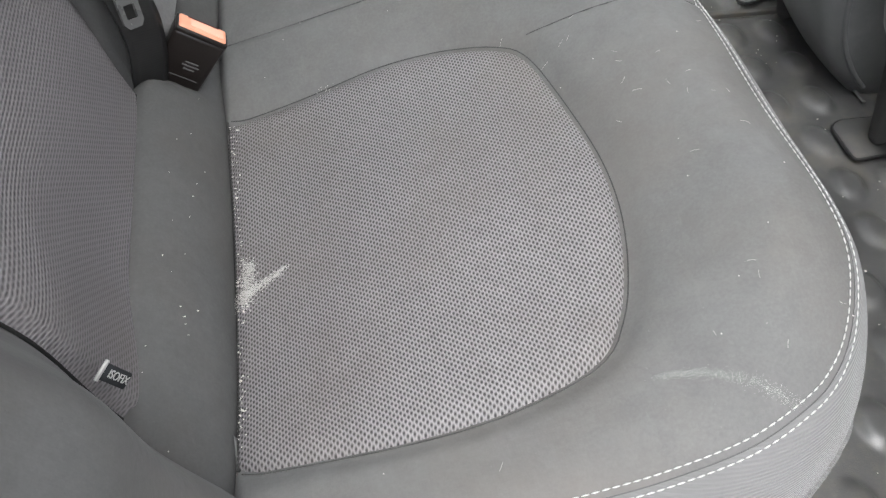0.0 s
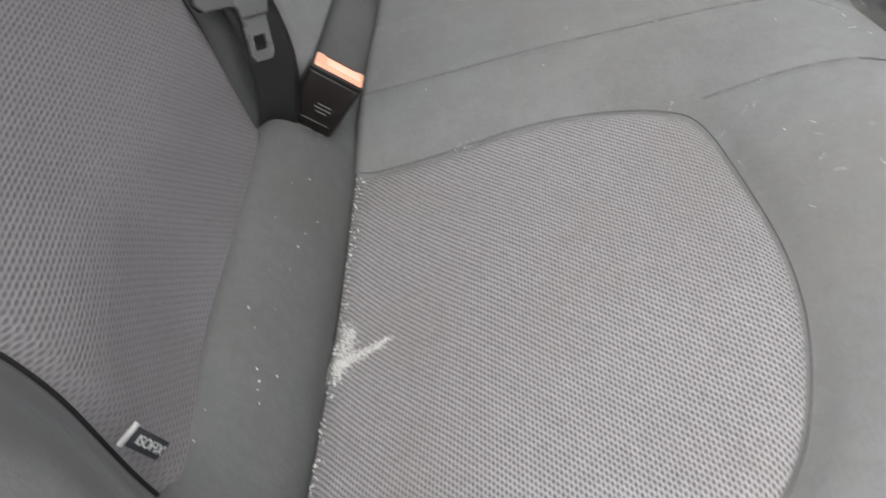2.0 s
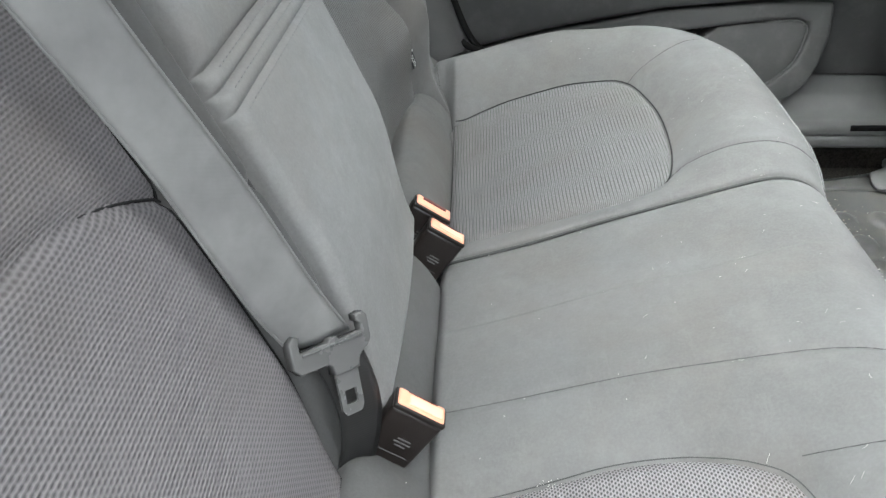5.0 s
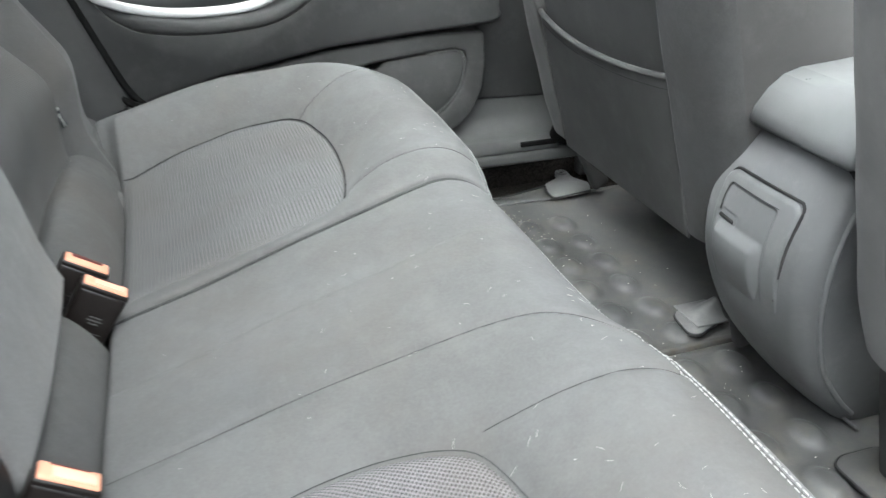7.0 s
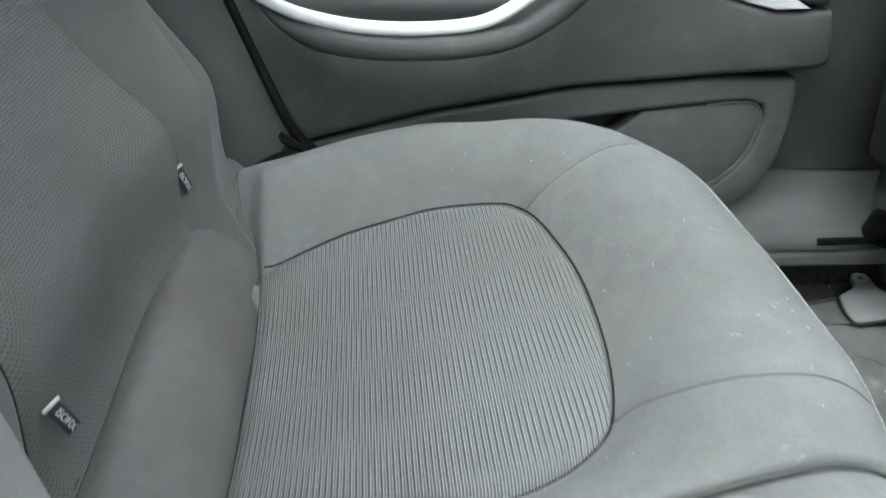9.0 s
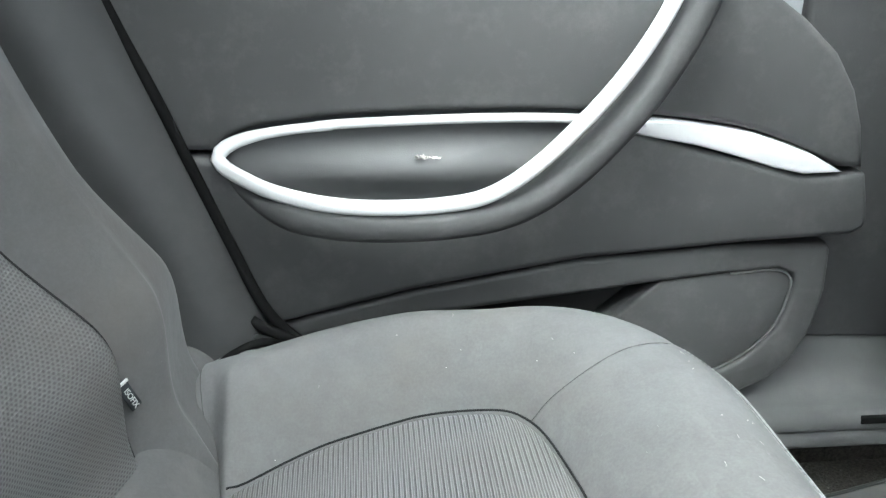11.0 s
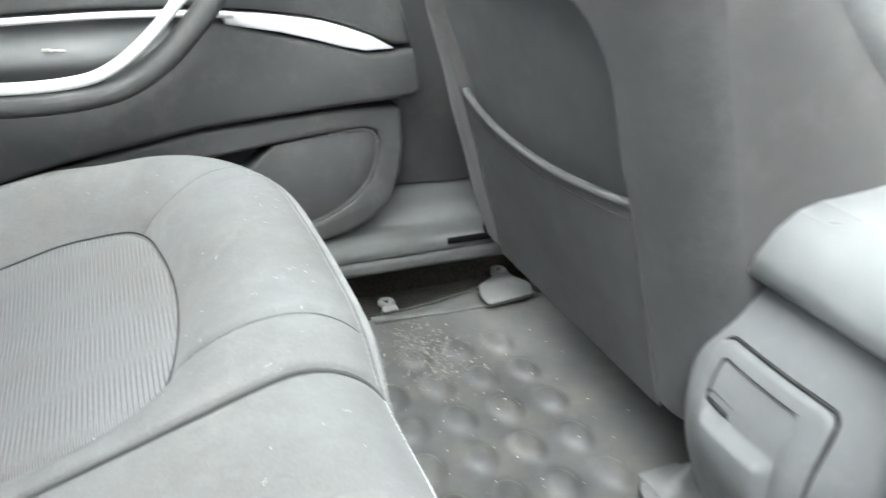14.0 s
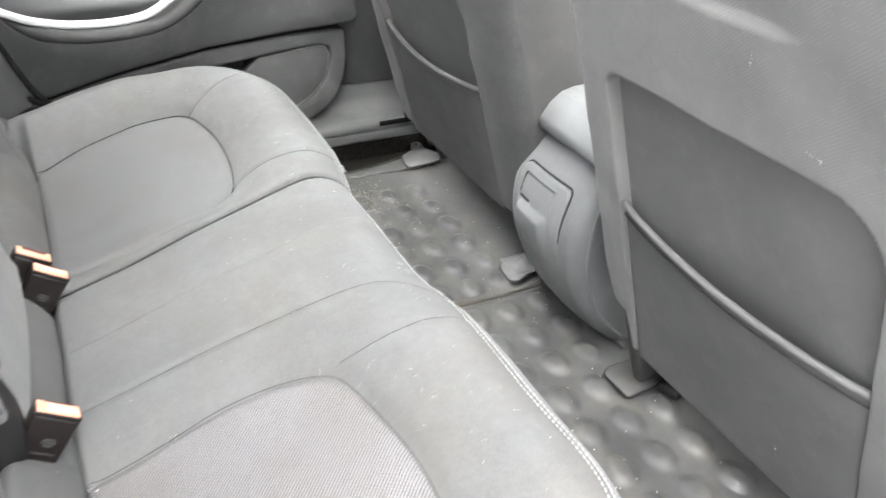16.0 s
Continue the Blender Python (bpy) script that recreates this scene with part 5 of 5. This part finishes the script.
shell("wall_rear", box((0.03, 1.40, 0.72), 0, 1, pose(-0.62, 0, 0.35)), BODY, "grey panel behind the rear seats", "wall")
shell("parcel_shelf", box((0.34, 1.36, 0.02), 0, 1, pose(-0.46, 0, 0.76)), DOORTOP, "dark parcel shelf", "shelf")
shell("wall_front", box((0.03, 1.44, 0.66), 0, 1, pose(1.62, 0, 0.31)), BODY, "dark bulkhead", "wall")
shell("dashboard", box((0.34, 1.42, 0.26), 0.05, 4, pose(1.43, 0, 0.52)), DOORTOP, "dark dashboard", "dashboard")
shell("wall_far_front", box((0.78, 0.03, 0.60), 0.008, 2, pose(1.20, 0.752, 0.30)), DOORPAD, "dark front door trim", "wall")
shell("wall_near_front", box((0.78, 0.03, 0.60), 0.008, 2, pose(1.20, -0.752, 0.30)), DOORPAD, "dark front door trim", "wall")
shell("wall_far_rear", box((0.50, 0.03, 0.66), 0, 1, pose(-0.38, 0.745, 0.31)), BODY, "grey quarter panel", "wall")
shell("wall_near_rear", box((0.44, 0.03, 0.66), 0, 1, pose(-0.41, -0.745, 0.31)), BODY, "grey quarter panel", "wall")
shell("wall_far_door_skin", box((1.10, 0.02, 0.66), 0, 1, pose(0.40, 0.792, 0.30)), BODY, "grey door skin", "wall")
for sgn in (1, -1):
    shell("rear_pillar", box((0.10, 0.05, 0.52), 0.01, 2, pose(-0.50, sgn * 0.70, 0.86, 0, 18, 0)), LINER, "pale rear pillar", "pillar")
    shell("windscreen_pillar", box((0.07, 0.05, 0.62), 0.01, 2, pose(1.42, sgn * 0.70, 0.86, 0, -38, 0)), LINER, "pale windscreen pillar", "pillar")
strip2 = thing("front_door_handle", "satin silver pull strip on the front door", "door handle")
part("strip", box((0.30, 0.012, 0.03), 0.005, 2, pose(1.15, 0.728, 0.50, 0, 6, 0)), SILVER, strip2)
# Unseen ground, made pale to bounce light in through the open side.
GROUND = plain("pale_bounce_ground", (0.42, 0.415, 0.40), 0.95, 0.2)
bm = bmesh.new()
bmesh.ops.create_grid(bm, x_segments=1, y_segments=1, size=400, matrix=pose(0, 0, -0.32))
shell("ground", bm, GROUND, "unseen ground made pale to bounce light", "ground")

# ---------- crumbs, hairs, chalky residue ----------
rnd = np.random.default_rng(4)


def flakes(name, places, size, mat, label, cat):
    v, f = [], []
    for p in places:
        k = len(v)
        s = size * rnd.uniform(0.45, 1.3, 3)
        for d in ((1, 0, 0), (-1, 0, 0), (0, 1, 0), (0, -1, 0), (0, 0, 1), (0, 0, -1)):
            v.append(tuple(p + np.array(d) * s * (1, 1, 0.6) + rnd.normal(0, size * 0.15, 3)))
        for a, b in ((0, 2), (2, 1), (1, 3), (3, 0)):
            f += [(k + a, k + b, k + 4), (k + b, k + a, k + 5)]
    me = bpy.data.meshes.new(name)
    me.from_pydata(v, [], f)
    return tagged(link_mesh(name, me, mat, None, "", "stuff", False), label, cat)


x, y = rnd.uniform(0.01, 0.38, 130), rnd.uniform(-0.57, 0.60, 130)
flakes("crumbs", np.stack([x, y, cushion_z(x, y) + 0.0006], -1), 0.0006, CHALK, "tiny pale crumbs scattered over the seat cushions", "crumbs")
x = 0.005 + np.abs(rnd.normal(0, 0.004, 120))
y = rnd.uniform(-0.50, -0.19, 120)
flakes("crumbs", np.stack([x, y, cushion_z(x, y, False) + 0.0066], -1), 0.0008, DUST, "pale crumbs caught in the rear seat seam", "crumbs")
x, y = rnd.uniform(-0.042, -0.008, 20), rnd.uniform(-0.52, -0.18, 20)
flakes("crumbs", np.stack([x, y, np.interp(x, ROLL[::-1, 0], ROLL[::-1, 1]) + 0.002 * np.sin(y * 21) + 0.0008], -1), 0.0006, DUST, "tiny pale crumbs on the cloth roll", "crumbs")
x, y = rnd.uniform(0.43, 0.78, 170), rnd.uniform(-0.6, 0.69, 170)
flakes("crumbs", np.stack([x, y, mat_z(x, y) + 0.0015], -1), 0.0012, DUST, "pale crumbs strewn over the rubber mats", "crumbs")
pts = []
for a, b, n, wd in (((0.010, -0.375), (0.016, -0.335), 900, 0.0042), ((0.012, -0.365), (0.044, -0.350), 600, 0.0028), ((0.014, -0.352), (0.010, -0.330), 90, 0.004), ((0.082, -0.186), (0.100, -0.184), 16, 0.003)):
    t = rnd.uniform(0, 1, n)[:, None] ** 1.2
    pts.append(np.array(a) * (1 - t) + np.array(b) * t + rnd.normal(0, wd, (n, 2)) * (1 - 0.5 * t))
p = np.vstack(pts)
t = rnd.uniform(0, 1, 1100)
smear = np.stack([0.250 + 0.066 * t + rnd.normal(0, 0.003, 1100), -0.538 - 0.020 * t - 0.014 * t * t + rnd.normal(0, 0.0013, 1100) * (0.6 + t)], -1)
flakes("chalk_residue", np.stack([smear[:, 0], smear[:, 1], cushion_z(smear[:, 0], smear[:, 1]) + 0.0001], -1), 0.00021, SMEAR, "faint chalky smear on the seat edge", "stain")
flakes("chalk_residue", np.stack([p[:, 0], p[:, 1], cushion_z(p[:, 0], p[:, 1], False) + 0.0075 * inside(p[:, 0], -p[:, 1], INSERT) + 0.0006], -1), 0.00052, CHALK, "white chalky residue rubbed into the mesh seat cloth", "stain")
# Wet grit, its pale flakes also painting the glints of water.
x, y = np.clip(0.585 + rnd.normal(0, 0.03, 420), 0.5, 0.7), 0.57 + np.clip(rnd.normal(0, 0.05, 420), -0.12, 0.095)
flakes("wet_grit_and_glints", np.stack([x, y, mat_z(x, y) + 0.0012], -1), 0.0013, GRITGLINT, "pale flakes for wet grit and painted water glints on a rubber mat", "grit")
for a, b, k in (((0.205, -0.438), (0.203, -0.456), 18), ((0.256, -0.379), (0.268, -0.384), 12), ((-0.17, -0.424), (-0.185, -0.428), 10)):
    t = rnd.uniform(0, 1, k)
    hs, ys = a[0] + (b[0] - a[0]) * t + rnd.normal(0, 0.0012, k), a[1] + (b[1] - a[1]) * t + rnd.normal(0, 0.001, k)
    flakes("scuff_mark", on_front(hs, ys, np.full(k, 0.0155 if a[0] > 0 else 0.019)), 0.0006, CHALK, "small pale scuff on the front seat back", "stain")
t = rnd.uniform(0, 1, 60)
flakes("scuff_mark", np.stack([0.171 + 0.022 * t, 0.7035 + rnd.normal(0, 0.0003, 60), 0.4105 - 0.002 * t + rnd.normal(0, 0.0011, 60) * (1 - t)], -1), 0.0016, DUST, "small white scuff on the pad of the door handle", "stain")
v, f = [], []
for i in range(78):
    x0, y0, a = rnd.uniform(0.27, 0.37) if i % 2 else rnd.uniform(0.05, 0.37), rnd.uniform(-0.57, -0.1) if i % 3 else rnd.uniform(-0.1, 0.5), rnd.uniform(0, 6.28)
    L, bend = rnd.uniform(0.002, 0.0065), rnd.normal(0, 0.3)
    s = np.linspace(0, 1, 7)
    q = np.stack([x0 + L * s * np.cos(a + bend * s), y0 + L * s * np.sin(a + bend * s)], -1)
    tube_into(v, f, np.stack([q[:, 0], q[:, 1], cushion_z(q[:, 0], q[:, 1]) + 0.0012], -1), 0.00010, 4)
me = bpy.data.meshes.new("hairs")
me.from_pydata(v, [], f)
tagged(link_mesh("hairs", me, HAIR, None, "", "stuff"), "fine pale hairs lying on the seat cloth", "hairs")
